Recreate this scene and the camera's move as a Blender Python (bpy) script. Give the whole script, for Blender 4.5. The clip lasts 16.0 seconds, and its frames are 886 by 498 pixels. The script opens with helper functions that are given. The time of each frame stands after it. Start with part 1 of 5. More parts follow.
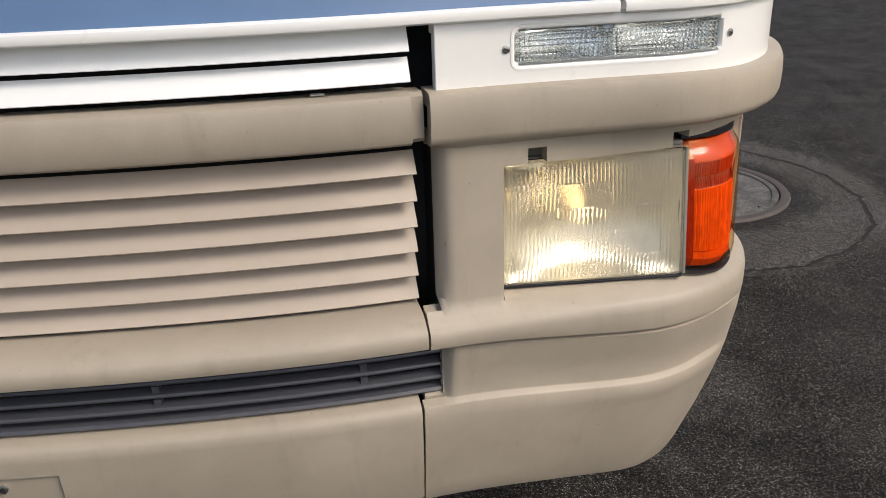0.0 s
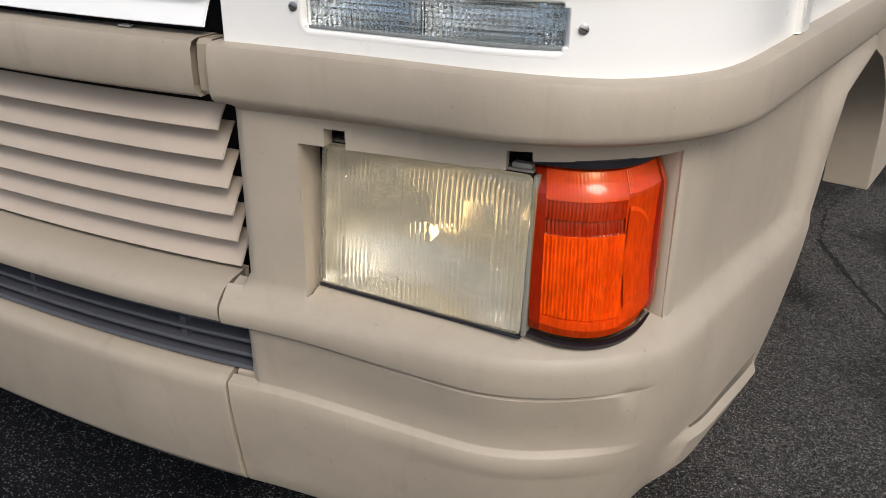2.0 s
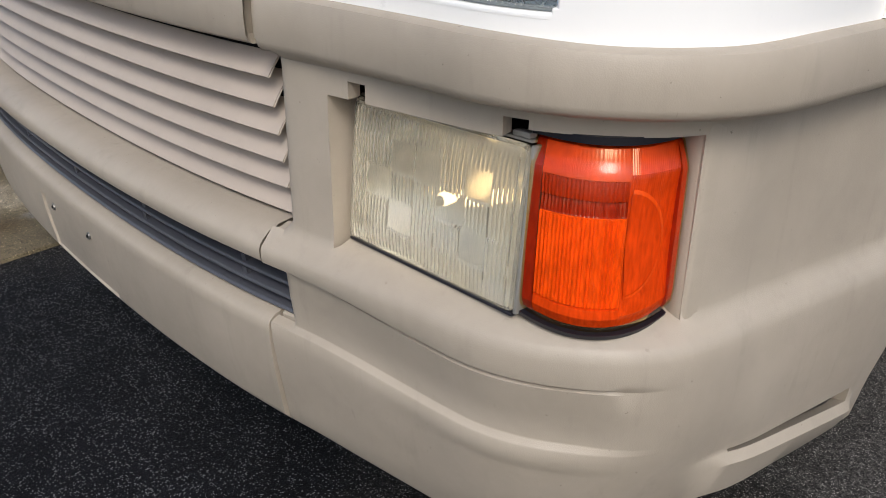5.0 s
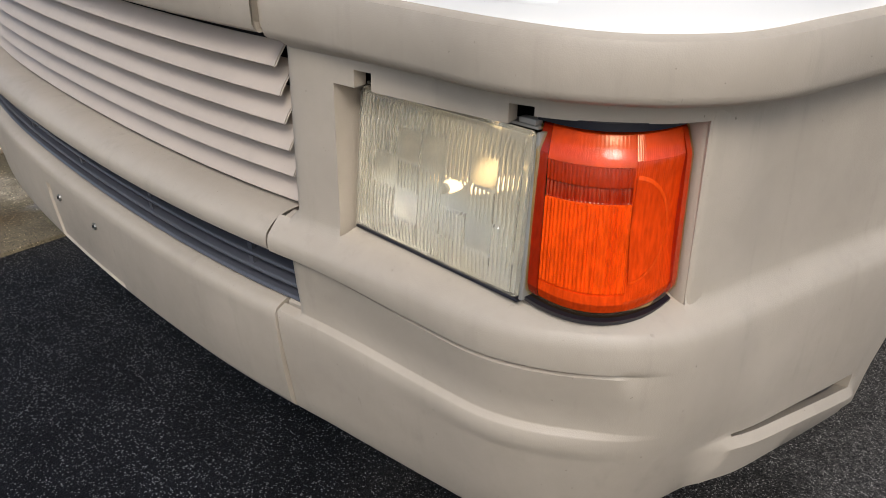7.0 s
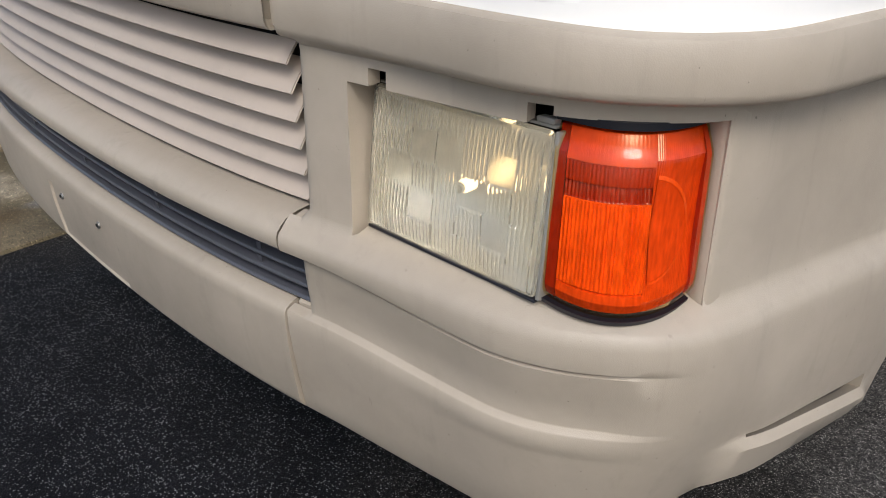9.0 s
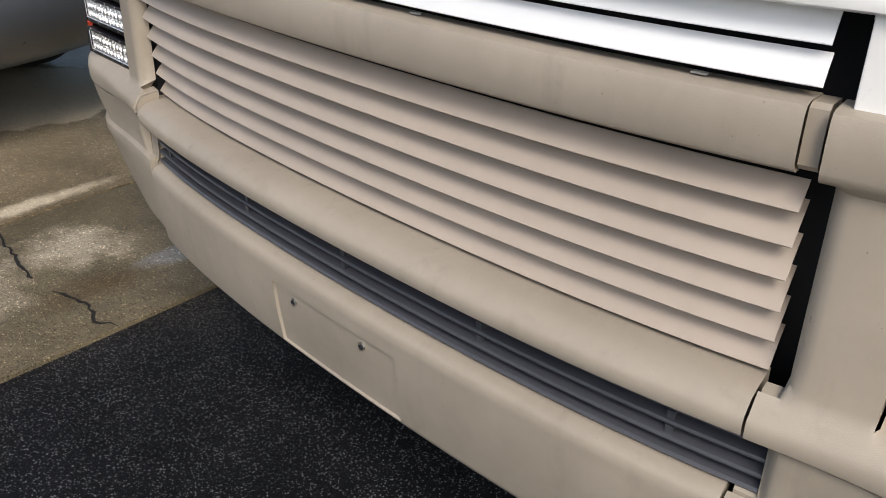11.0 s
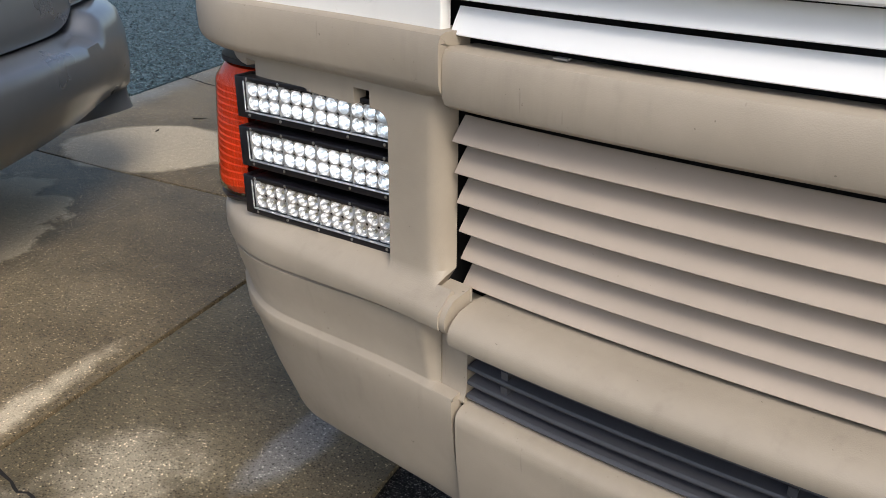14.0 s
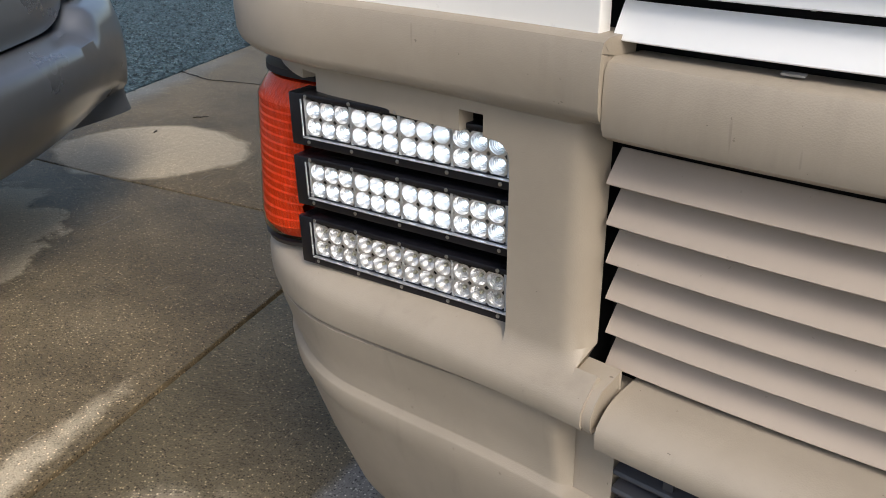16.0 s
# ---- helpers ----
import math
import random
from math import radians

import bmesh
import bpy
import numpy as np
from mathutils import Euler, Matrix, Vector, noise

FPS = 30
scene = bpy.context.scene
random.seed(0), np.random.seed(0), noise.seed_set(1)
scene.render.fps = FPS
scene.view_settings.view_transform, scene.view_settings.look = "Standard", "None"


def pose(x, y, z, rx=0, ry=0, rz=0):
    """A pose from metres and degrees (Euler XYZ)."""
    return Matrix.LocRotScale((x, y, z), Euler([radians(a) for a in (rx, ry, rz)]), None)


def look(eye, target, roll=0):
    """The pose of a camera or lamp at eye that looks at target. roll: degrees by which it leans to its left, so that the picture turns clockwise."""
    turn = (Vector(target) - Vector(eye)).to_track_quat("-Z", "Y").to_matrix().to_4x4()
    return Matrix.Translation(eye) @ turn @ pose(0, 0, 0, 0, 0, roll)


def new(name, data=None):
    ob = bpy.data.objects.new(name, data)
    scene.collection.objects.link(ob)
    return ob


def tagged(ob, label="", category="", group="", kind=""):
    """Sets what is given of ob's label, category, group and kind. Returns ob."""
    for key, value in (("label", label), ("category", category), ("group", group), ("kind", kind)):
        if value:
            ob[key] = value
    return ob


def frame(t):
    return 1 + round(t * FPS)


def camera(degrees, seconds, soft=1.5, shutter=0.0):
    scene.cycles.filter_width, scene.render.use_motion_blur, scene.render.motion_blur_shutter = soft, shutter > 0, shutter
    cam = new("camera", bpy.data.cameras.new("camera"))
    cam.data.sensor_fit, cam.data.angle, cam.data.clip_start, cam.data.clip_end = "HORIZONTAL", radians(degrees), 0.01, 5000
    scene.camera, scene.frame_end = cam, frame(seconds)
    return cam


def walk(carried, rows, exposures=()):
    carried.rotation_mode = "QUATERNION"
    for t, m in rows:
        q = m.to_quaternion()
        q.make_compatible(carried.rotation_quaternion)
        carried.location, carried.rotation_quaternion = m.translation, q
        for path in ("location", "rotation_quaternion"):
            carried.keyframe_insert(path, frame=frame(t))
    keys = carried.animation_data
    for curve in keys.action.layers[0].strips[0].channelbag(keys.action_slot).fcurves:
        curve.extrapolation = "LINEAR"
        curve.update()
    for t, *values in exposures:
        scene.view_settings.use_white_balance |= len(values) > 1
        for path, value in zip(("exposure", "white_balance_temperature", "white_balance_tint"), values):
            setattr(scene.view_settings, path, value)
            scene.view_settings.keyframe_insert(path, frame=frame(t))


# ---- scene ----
cam = camera(54.2, 16.0, soft=0.65)
PATH = [
    (0, (0.7265, -1.1939, 1.3927), (0.8036, 0.4554, 0.6760), -1.82),
    (0.5, (1.0377, -1.1549, 1.3847), (0.8157, 0.4889, 0.6856), -1.53),
    (1, (1.2283, -1.0180, 1.3647), (0.7958, 0.5779, 0.6533), 0.01),
    (1.5, (1.3604, -0.8903, 1.3617), (0.7531, 0.6277, 0.6088), 0.69),
    (2, (1.5482, -0.8051, 1.3451), (0.7173, 0.5953, 0.5780), 0.68),
    (2.5, (1.6135, -0.7469, 1.3282), (0.6567, 0.5672, 0.5550), 1.16),
    (3, (1.698, -0.660, 1.316), (0.507, 0.692, 0.448), 2.1),
    (3.5, (1.749, -0.624, 1.311), (0.433, 0.607, 0.444), 1.3),
    (4, (1.774, -0.614, 1.308), (0.425, 0.582, 0.444), 0.8),
    (6.5, (1.774, -0.623, 1.305), (0.423, 0.562, 0.428), 0.4),
    (7, (1.778, -0.627, 1.303), (0.429, 0.557, 0.421), 0.4),
    (7.5, (1.773, -0.632, 1.300), (0.429, 0.555, 0.415), 0.8),
    (8, (1.773, -0.631, 1.302), (0.437, 0.566, 0.418), 1.0),
    (8.5, (1.776, -0.630, 1.300), (0.440, 0.570, 0.418), 0.8),
    (9, (1.753, -0.641, 1.302), (0.416, 0.553, 0.414), 0.6),
    (9.5, (1.680, -0.667, 1.309), (0.348, 0.531, 0.420), 0.6),
    (10, (1.518, -0.731, 1.342), (0.224, 0.486, 0.424), 0.7),
    (10.2, (1.446, -0.750, 1.354), (0.146, 0.454, 0.425), 0.4),
    (12.3, (0.4448, -0.9996, 1.3627), (-0.6390, 0.1885, 0.6724), 2.59),
    (12.5, (0.3629, -0.9868, 1.3537), (-0.7066, 0.2149, 0.6649), 2.24),
    (13, (0.1516, -0.9398, 1.3199), (-0.8716, 0.3027, 0.6330), 1.32),
    (13.5, (-0.0324, -0.9159, 1.3152), (-0.9751, 0.3746, 0.6022), 0.69),
    (14, (-0.1986, -0.9103, 1.3195), (-1.0563, 0.4365, 0.6032), 0.43),
    (14.5, (-0.3072, -0.8213, 1.3059), (-1.1363, 0.5457, 0.5943), 0.33),
    (15, (-0.3936, -0.7582, 1.2967), (-1.2464, 0.5931, 0.5830), -0.55),
    (15.5, (-0.4616, -0.7516, 1.2906), (-1.3232, 0.5907, 0.5705), -0.93),
    (16, (-0.4814, -0.7426, 1.2874), (-1.3162, 0.6026, 0.5416), -0.61),
]
UNIT = 0.9     # metres for one unit of the plan
walk(cam, [(t, look(Vector(eye) * UNIT, Vector(target) * UNIT, roll)) for t, eye, target, roll in PATH],
     [(0, 0.13, 6750, 10), (0.5, 0.10, 6700, 10), (1, -0.05, 6700, 10), (2, 0.04, 6450, 10), (4, 0.07, 6200, 10), (9, 0.15, 6150, 10), (10.2, 0.05, 6350, 10), (12.3, 0.36, 6450, 10), (14, 0.26, 6550, 10), (15, 0.18, 6550, 10), (16, 0.16, 6600, 10)])


# ---- world and light ----
world = bpy.data.worlds.new("sky")
scene.world = world
world.use_nodes = True
wn = world.node_tree
sky = wn.nodes.new("ShaderNodeTexSky")
sky.sky_type = "NISHITA"
sky.sun_disc = False
sky.sun_elevation = radians(45)
sky.sun_rotation = radians(128)
sky.air_density, sky.dust_density, sky.ozone_density = 1.0, 3.0, 1.0
wn.nodes["Background"].inputs["Strength"].default_value = 0.15
wn.links.new(sky.outputs[0], wn.nodes["Background"].inputs["Color"])
sun = new("sun", bpy.data.lights.new("sun", "SUN"))
sun.data.energy, sun.data.angle, sun.data.color = 1.6, radians(20), (1.0, 0.94, 0.85)
sun.matrix_world = look((4.5, -3.5, 5.6), (0, 0, 0))


# ---- materials ----
def nodes_of(name):
    m = bpy.data.materials.new(name)
    m.use_nodes = True
    return m, m.node_tree, m.node_tree.nodes["Principled BSDF"]


def add(nt, kind, **ins):
    n = nt.nodes.new(kind)
    for k, v in ins.items():
        n.inputs[k.replace("_", " ")].default_value = v
    return n


def coords(nt):
    return add(nt, "ShaderNodeTexCoord").outputs["Object"]


def noise_tex(nt, co, scale, detail=4.0, rough=0.55, warp=0.0):
    n = add(nt, "ShaderNodeTexNoise", Scale=scale, Detail=detail, Roughness=rough, Distortion=warp)
    nt.links.new(co, n.inputs["Vector"])
    return n.outputs["Fac"]


def ramp(nt, fac, *stops):
    r = add(nt, "ShaderNodeValToRGB")
    el = r.color_ramp.elements
    while len(el) < len(stops):
        el.new(0.5)
    for e, (p, c) in zip(el, stops):
        e.position = p
        e.color = (*c, 1) if len(c) == 3 else c
    nt.links.new(fac, r.inputs["Fac"])
    return r.outputs["Color"]


def mix(nt, fac, a, b, mode="MIX"):
    n = add(nt, "ShaderNodeMix")
    n.data_type, n.blend_type = "RGBA", mode
    for sock, v in ((n.inputs[0], fac), (n.inputs[6], a), (n.inputs[7], b)):
        if isinstance(v, (int, float)):
            sock.default_value = v
        elif isinstance(v, tuple):
            sock.default_value = (*v, 1)
        else:
            nt.links.new(v, sock)
    return n.outputs[2]


def bump(nt, bsdf, height, strength=0.2, distance=0.002, below=None):
    b = add(nt, "ShaderNodeBump", Strength=strength, Distance=distance)
    nt.links.new(height, b.inputs["Height"])
    if below is not None:
        nt.links.new(below, b.inputs["Normal"])
    nt.links.new(b.outputs["Normal"], bsdf.inputs["Normal"])
    return b.outputs["Normal"]


def paint(name, colour, rough=0.45, grain=0.0, grain_scale=900.0, dirt=0.25, dirt_colour=(0.2, 0.17, 0.13), coat=0.0, metal=0.0, vary=0.06, mottle=0.0):
    """A painted or moulded surface: base colour with soft fading, dirt streaks, and a fine grain."""
    m, nt, b = nodes_of(name)
    co = coords(nt)
    broad = noise_tex(nt, co, 3.0, 5)
    fine = noise_tex(nt, co, 42.0, 6, 0.65)
    dark = tuple(c * (1 - vary * 2) for c in colour)
    lite = tuple(min(1, c * (1 + vary)) for c in colour)
    base = ramp(nt, broad, (0.3, dark), (0.7, lite))
    if mottle:
        blotch = ramp(nt, noise_tex(nt, co, 13.0, 7, 0.68, 0.6), (0.34, (1 - mottle, 1 - mottle * 1.1, 1 - mottle * 1.3)), (0.66, (1 + mottle * 0.45,) * 3))
        base = mix(nt, 1.0, base, blotch, "MULTIPLY")
    stretch = add(nt, "ShaderNodeMapping")
    stretch.inputs["Scale"].default_value = (26, 26, 2.2)
    nt.links.new(co, stretch.inputs["Vector"])
    streak = noise_tex(nt, stretch.outputs[0], 1.0, 5, 0.6)
    mask = ramp(nt, streak, (0.56, (0, 0, 0)), (0.80, (1, 1, 1)))
    both = mix(nt, 1.0, mask, ramp(nt, fine, (0.35, (0.2, 0.2, 0.2)), (0.7, (1, 1, 1))), "MULTIPLY")
    scaled = mix(nt, 1.0, both, (dirt, dirt, dirt), "MULTIPLY")
    base = mix(nt, scaled, base, dirt_colour)
    # few thin upright scratches and small specks
    fin = add(nt, "ShaderNodeMapping")
    fin.inputs["Scale"].default_value = (95, 95, 7)
    nt.links.new(co, fin.inputs["Vector"])
    thin = ramp(nt, noise_tex(nt, fin.outputs[0], 1.0, 2, 0.4), (0.765, (0, 0, 0)), (0.80, (dirt * 0.5,) * 3))
    speck = ramp(nt, noise_tex(nt, co, 150.0, 2, 0.5), (0.755, (0, 0, 0)), (0.775, (dirt * 1.2,) * 3))
    base = mix(nt, mix(nt, 1.0, thin, speck, "LIGHTEN"), base, tuple(c * 0.5 for c in dirt_colour))
    nt.links.new(base, b.inputs["Base Color"])
    r = add(nt, "ShaderNodeMapRange")
    r.inputs["To Min"].default_value, r.inputs["To Max"].default_value = rough - 0.06, rough + 0.1
    nt.links.new(fine, r.inputs["Value"])
    nt.links.new(r.outputs[0], b.inputs["Roughness"])
    b.inputs["Metallic"].default_value = metal
    b.inputs["Coat Weight"].default_value = coat
    b.inputs["Coat Roughness"].default_value = 0.08
    if grain:
        v = add(nt, "ShaderNodeTexVoronoi", Scale=grain_scale)
        nt.links.new(co, v.inputs["Vector"])
        bump(nt, b, v.outputs["Distance"], grain, 0.0006)
    return m


def plain(name, colour, rough=0.4, metal=0.0, emit=0.0, emit_colour=None):
    m, nt, b = nodes_of(name)
    co = coords(nt)
    n = noise_tex(nt, co, 60.0, 5, 0.6)
    nt.links.new(ramp(nt, n, (0.3, tuple(c * 0.8 for c in colour)), (0.7, tuple(min(1, c * 1.1) for c in colour))), b.inputs["Base Color"])
    b.inputs["Roughness"].default_value, b.inputs["Metallic"].default_value = rough, metal
    if emit:
        b.inputs["Emission Color"].default_value = (*(emit_colour or colour), 1)
        b.inputs["Emission Strength"].default_value = emit
    return m


def glass(name, colour, rough=0.03, ior=1.45, haze=0.0, haze_colour=(0.8, 0.78, 0.66)):
    """Clear or hazed moulded glass."""
    m, nt, b = nodes_of(name)
    b.inputs["Base Color"].default_value = (*colour, 1)
    b.inputs["Transmission Weight"].default_value = 1.0
    b.inputs["Roughness"].default_value, b.inputs["IOR"].default_value = rough, ior
    if haze:
        d = add(nt, "ShaderNodeBsdfPrincipled", Roughness=0.3)
        d.inputs["Base Color"].default_value = (*haze_colour, 1)
        mx = add(nt, "ShaderNodeMixShader")
        co = coords(nt)
        f = ramp(nt, noise_tex(nt, co, 7.0, 3, 0.5), (0.35, (haze * 0.75,) * 3), (0.75, (min(1, haze * 1.4),) * 3))
        nt.links.new(f, mx.inputs[0])
        nt.links.new(b.outputs[0], mx.inputs[1])
        nt.links.new(d.outputs[0], mx.inputs[2])
        nt.links.new(mx.outputs[0], nt.nodes["Material Output"].inputs["Surface"])
    return m


def clear_cover(name, tint=(1, 1, 1), rough=0.04, gloss=0.04):
    """Thin clear plastic: lets light straight through and mirrors a little."""
    m, nt, b = nodes_of(name)
    t = add(nt, "ShaderNodeBsdfTransparent")
    t.inputs[0].default_value = (*tint, 1)
    g = add(nt, "ShaderNodeBsdfGlossy")
    g.inputs["Roughness"].default_value = rough
    lw = add(nt, "ShaderNodeLayerWeight", Blend=0.5)
    pw = add(nt, "ShaderNodeMath")
    pw.operation = "POWER"
    pw.inputs[1].default_value = 5.0
    nt.links.new(lw.outputs["Facing"], pw.inputs[0])
    fr = add(nt, "ShaderNodeMapRange")
    fr.inputs["To Min"].default_value, fr.inputs["To Max"].default_value = gloss, 0.9
    nt.links.new(pw.outputs[0], fr.inputs["Value"])
    mx = add(nt, "ShaderNodeMixShader")
    nt.links.new(fr.outputs[0], mx.inputs[0])
    nt.links.new(t.outputs[0], mx.inputs[1])
    nt.links.new(g.outputs[0], mx.inputs[2])
    nt.links.new(mx.outputs[0], nt.nodes["Material Output"].inputs["Surface"])
    return m


BEIGE = paint("beige_plastic", (0.42, 0.364, 0.29), 0.46, grain=0.20, grain_scale=600.0, dirt=0.45, vary=0.08, mottle=0.045)
LOUVER = paint("beige_louver_paint", (0.479, 0.404, 0.332), 0.42, dirt=0.16, mottle=0.03)
WHITE = paint("white_gelcoat", (0.90, 0.895, 0.87), 0.28, dirt=0.06, coat=0.3, vary=0.02)
BRIGHT = paint("white_louver_paint", (0.93, 0.94, 0.94), 0.35, dirt=0.03, coat=0.3, vary=0.01)
BLUE = paint("blue_paint", (0.115, 0.20, 0.36), 0.3, dirt=0.05, coat=0.3)
DARK = plain("black_parts_and_shade", (0.012, 0.012, 0.014), 0.7)
VENT = paint("black_vent_plastic", (0.078, 0.080, 0.092), 0.34, dirt=0.35, dirt_colour=(0.15, 0.15, 0.16))
RUBBER = plain("black_rubber", (0.012, 0.012, 0.018), 0.45)
STEEL = plain("steel", (0.55, 0.55, 0.55), 0.3, 1.0)
MIRROR = plain("reflector_silver", (0.80, 0.765, 0.67), 0.30, 1.0)
HEAD_GLASS = glass("headlight_glass", (0.99, 0.98, 0.93), 0.07, 1.45, haze=0.15, haze_colour=(0.74, 0.68, 0.54))
FOG_GLASS = glass("clear_lamp_glass", (0.93, 0.96, 0.96), 0.03, 1.45)
AMBER_COVER = clear_cover("amber_outer", (1.0, 0.86, 0.60), 0.14, 0.035)
CLEAR_COVER = clear_cover("clear_outer")


def amber(name, colour, rough=0.18):
    """Ribbed amber plastic, uneven in depth of colour."""
    m, nt, b = nodes_of(name)
    co = coords(nt)
    wide = ramp(nt, noise_tex(nt, co, 16.0, 4, 0.6), (0.32, tuple(c * 0.78 for c in colour)), (0.62, colour))
    tall = add(nt, "ShaderNodeMapping")
    tall.inputs["Scale"].default_value = (230, 230, 45)
    nt.links.new(co, tall.inputs["Vector"])
    fine = ramp(nt, noise_tex(nt, tall.outputs[0], 1.0, 3, 0.5), (0.32, (0.80, 0.75, 0.7)), (0.66, (1.1, 1.12, 1.15)))
    nt.links.new(mix(nt, 1.0, wide, fine, "MULTIPLY"), b.inputs["Base Color"])
    b.inputs["Roughness"].default_value = rough
    return m


# one amber plastic in four tones; the darker ones paint in recess and edge shade
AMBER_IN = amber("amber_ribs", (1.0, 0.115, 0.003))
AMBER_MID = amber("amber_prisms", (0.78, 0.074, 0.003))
AMBER_BAND = amber("amber_shaded_ribs", (0.50, 0.038, 0.003))
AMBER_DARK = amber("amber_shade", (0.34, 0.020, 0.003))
SATIN = plain("satin_reflector", (0.90, 0.93, 0.95), 0.16, 1.0)
RED_IN = amber("red_amber_ribs", (0.78, 0.062, 0.022))
BULB = plain("lit_bulb", (0.95, 0.78, 0.45), 0.3, 0.0, 3.0, (1.0, 0.68, 0.32))
LED_ON = plain("led_lit", (1, 1, 1), 0.3, 0, 2.4, (0.66, 0.83, 1.0))
LED_OFF = plain("led_unlit", (0.50, 0.48, 0.36), 0.3)
CHROME = plain("led_cup_chrome", (0.94, 0.95, 0.96), 0.36, 0.9)
LED_PLATE = plain("light_bar_plate", (0.62, 0.63, 0.64), 0.30, 0.3)
CLIP = plain("grey_clip", (0.30, 0.30, 0.29), 0.5)
BAR_BLACK = plain("black_anodised", (0.013, 0.013, 0.018), 0.35, 0.2)
TYRE = plain("tyre_rubber", (0.02, 0.02, 0.02), 0.8)


def car_paint():
    m, nt, b = nodes_of("grey_car_paint")
    co = coords(nt)
    nt.links.new(ramp(nt, noise_tex(nt, co, 2.5, 4), (0.3, (0.150, 0.162, 0.182)), (0.7, (0.180, 0.193, 0.214))), b.inputs["Base Color"])
    nt.links.new(ramp(nt, noise_tex(nt, co, 5.0, 4), (0.3, (0.26, 0.26, 0.26)), (0.7, (0.36, 0.36, 0.36))), b.inputs["Roughness"])
    b.inputs["Metallic"].default_value, b.inputs["Coat Weight"].default_value, b.inputs["Coat Roughness"].default_value = 0.45, 0.8, 0.18
    return m


CAR_PAINT = car_paint()
PLATE_WHITE = plain("plate_white", (0.75, 0.76, 0.78), 0.4)
INK = plain("plate_ink", (0.02, 0.025, 0.07), 0.5)


def gate(nt, co, centre, radii, turn=0.0, soft=0.35, wobble=0.25, scale=4.0):
    """1 inside an uneven oval on the ground, 0 outside."""
    mp = add(nt, "ShaderNodeMapping")
    mp.vector_type = "TEXTURE"
    mp.inputs["Location"].default_value = (*centre, 0)
    mp.inputs["Rotation"].default_value = (0, 0, radians(turn))
    mp.inputs["Scale"].default_value = (*radii, 1)
    nt.links.new(co, mp.inputs["Vector"])
    ln = add(nt, "ShaderNodeVectorMath")
    ln.operation = "LENGTH"
    nt.links.new(mp.outputs[0], ln.inputs[0])
    n = noise_tex(nt, co, scale, 6, 0.65)
    ad = add(nt, "ShaderNodeMath")
    ad.operation = "MULTIPLY_ADD"
    ad.inputs[1].default_value, ad.inputs[2].default_value = wobble * 2, -wobble
    nt.links.new(n, ad.inputs[0])
    sm = add(nt, "ShaderNodeMath")
    sm.operation = "ADD"
    nt.links.new(ln.outputs["Value"], sm.inputs[0])
    nt.links.new(ad.outputs[0], sm.inputs[1])
    return ramp(nt, sm.outputs[0], (1 - soft, (1, 1, 1)), (1.0, (0, 0, 0)))


def one_of(nt, v):
    """An even 0 to 1 value for each cell."""
    s = add(nt, "ShaderNodeSeparateColor")
    nt.links.new(v.outputs["Color"], s.inputs[0])
    return s.outputs[0]


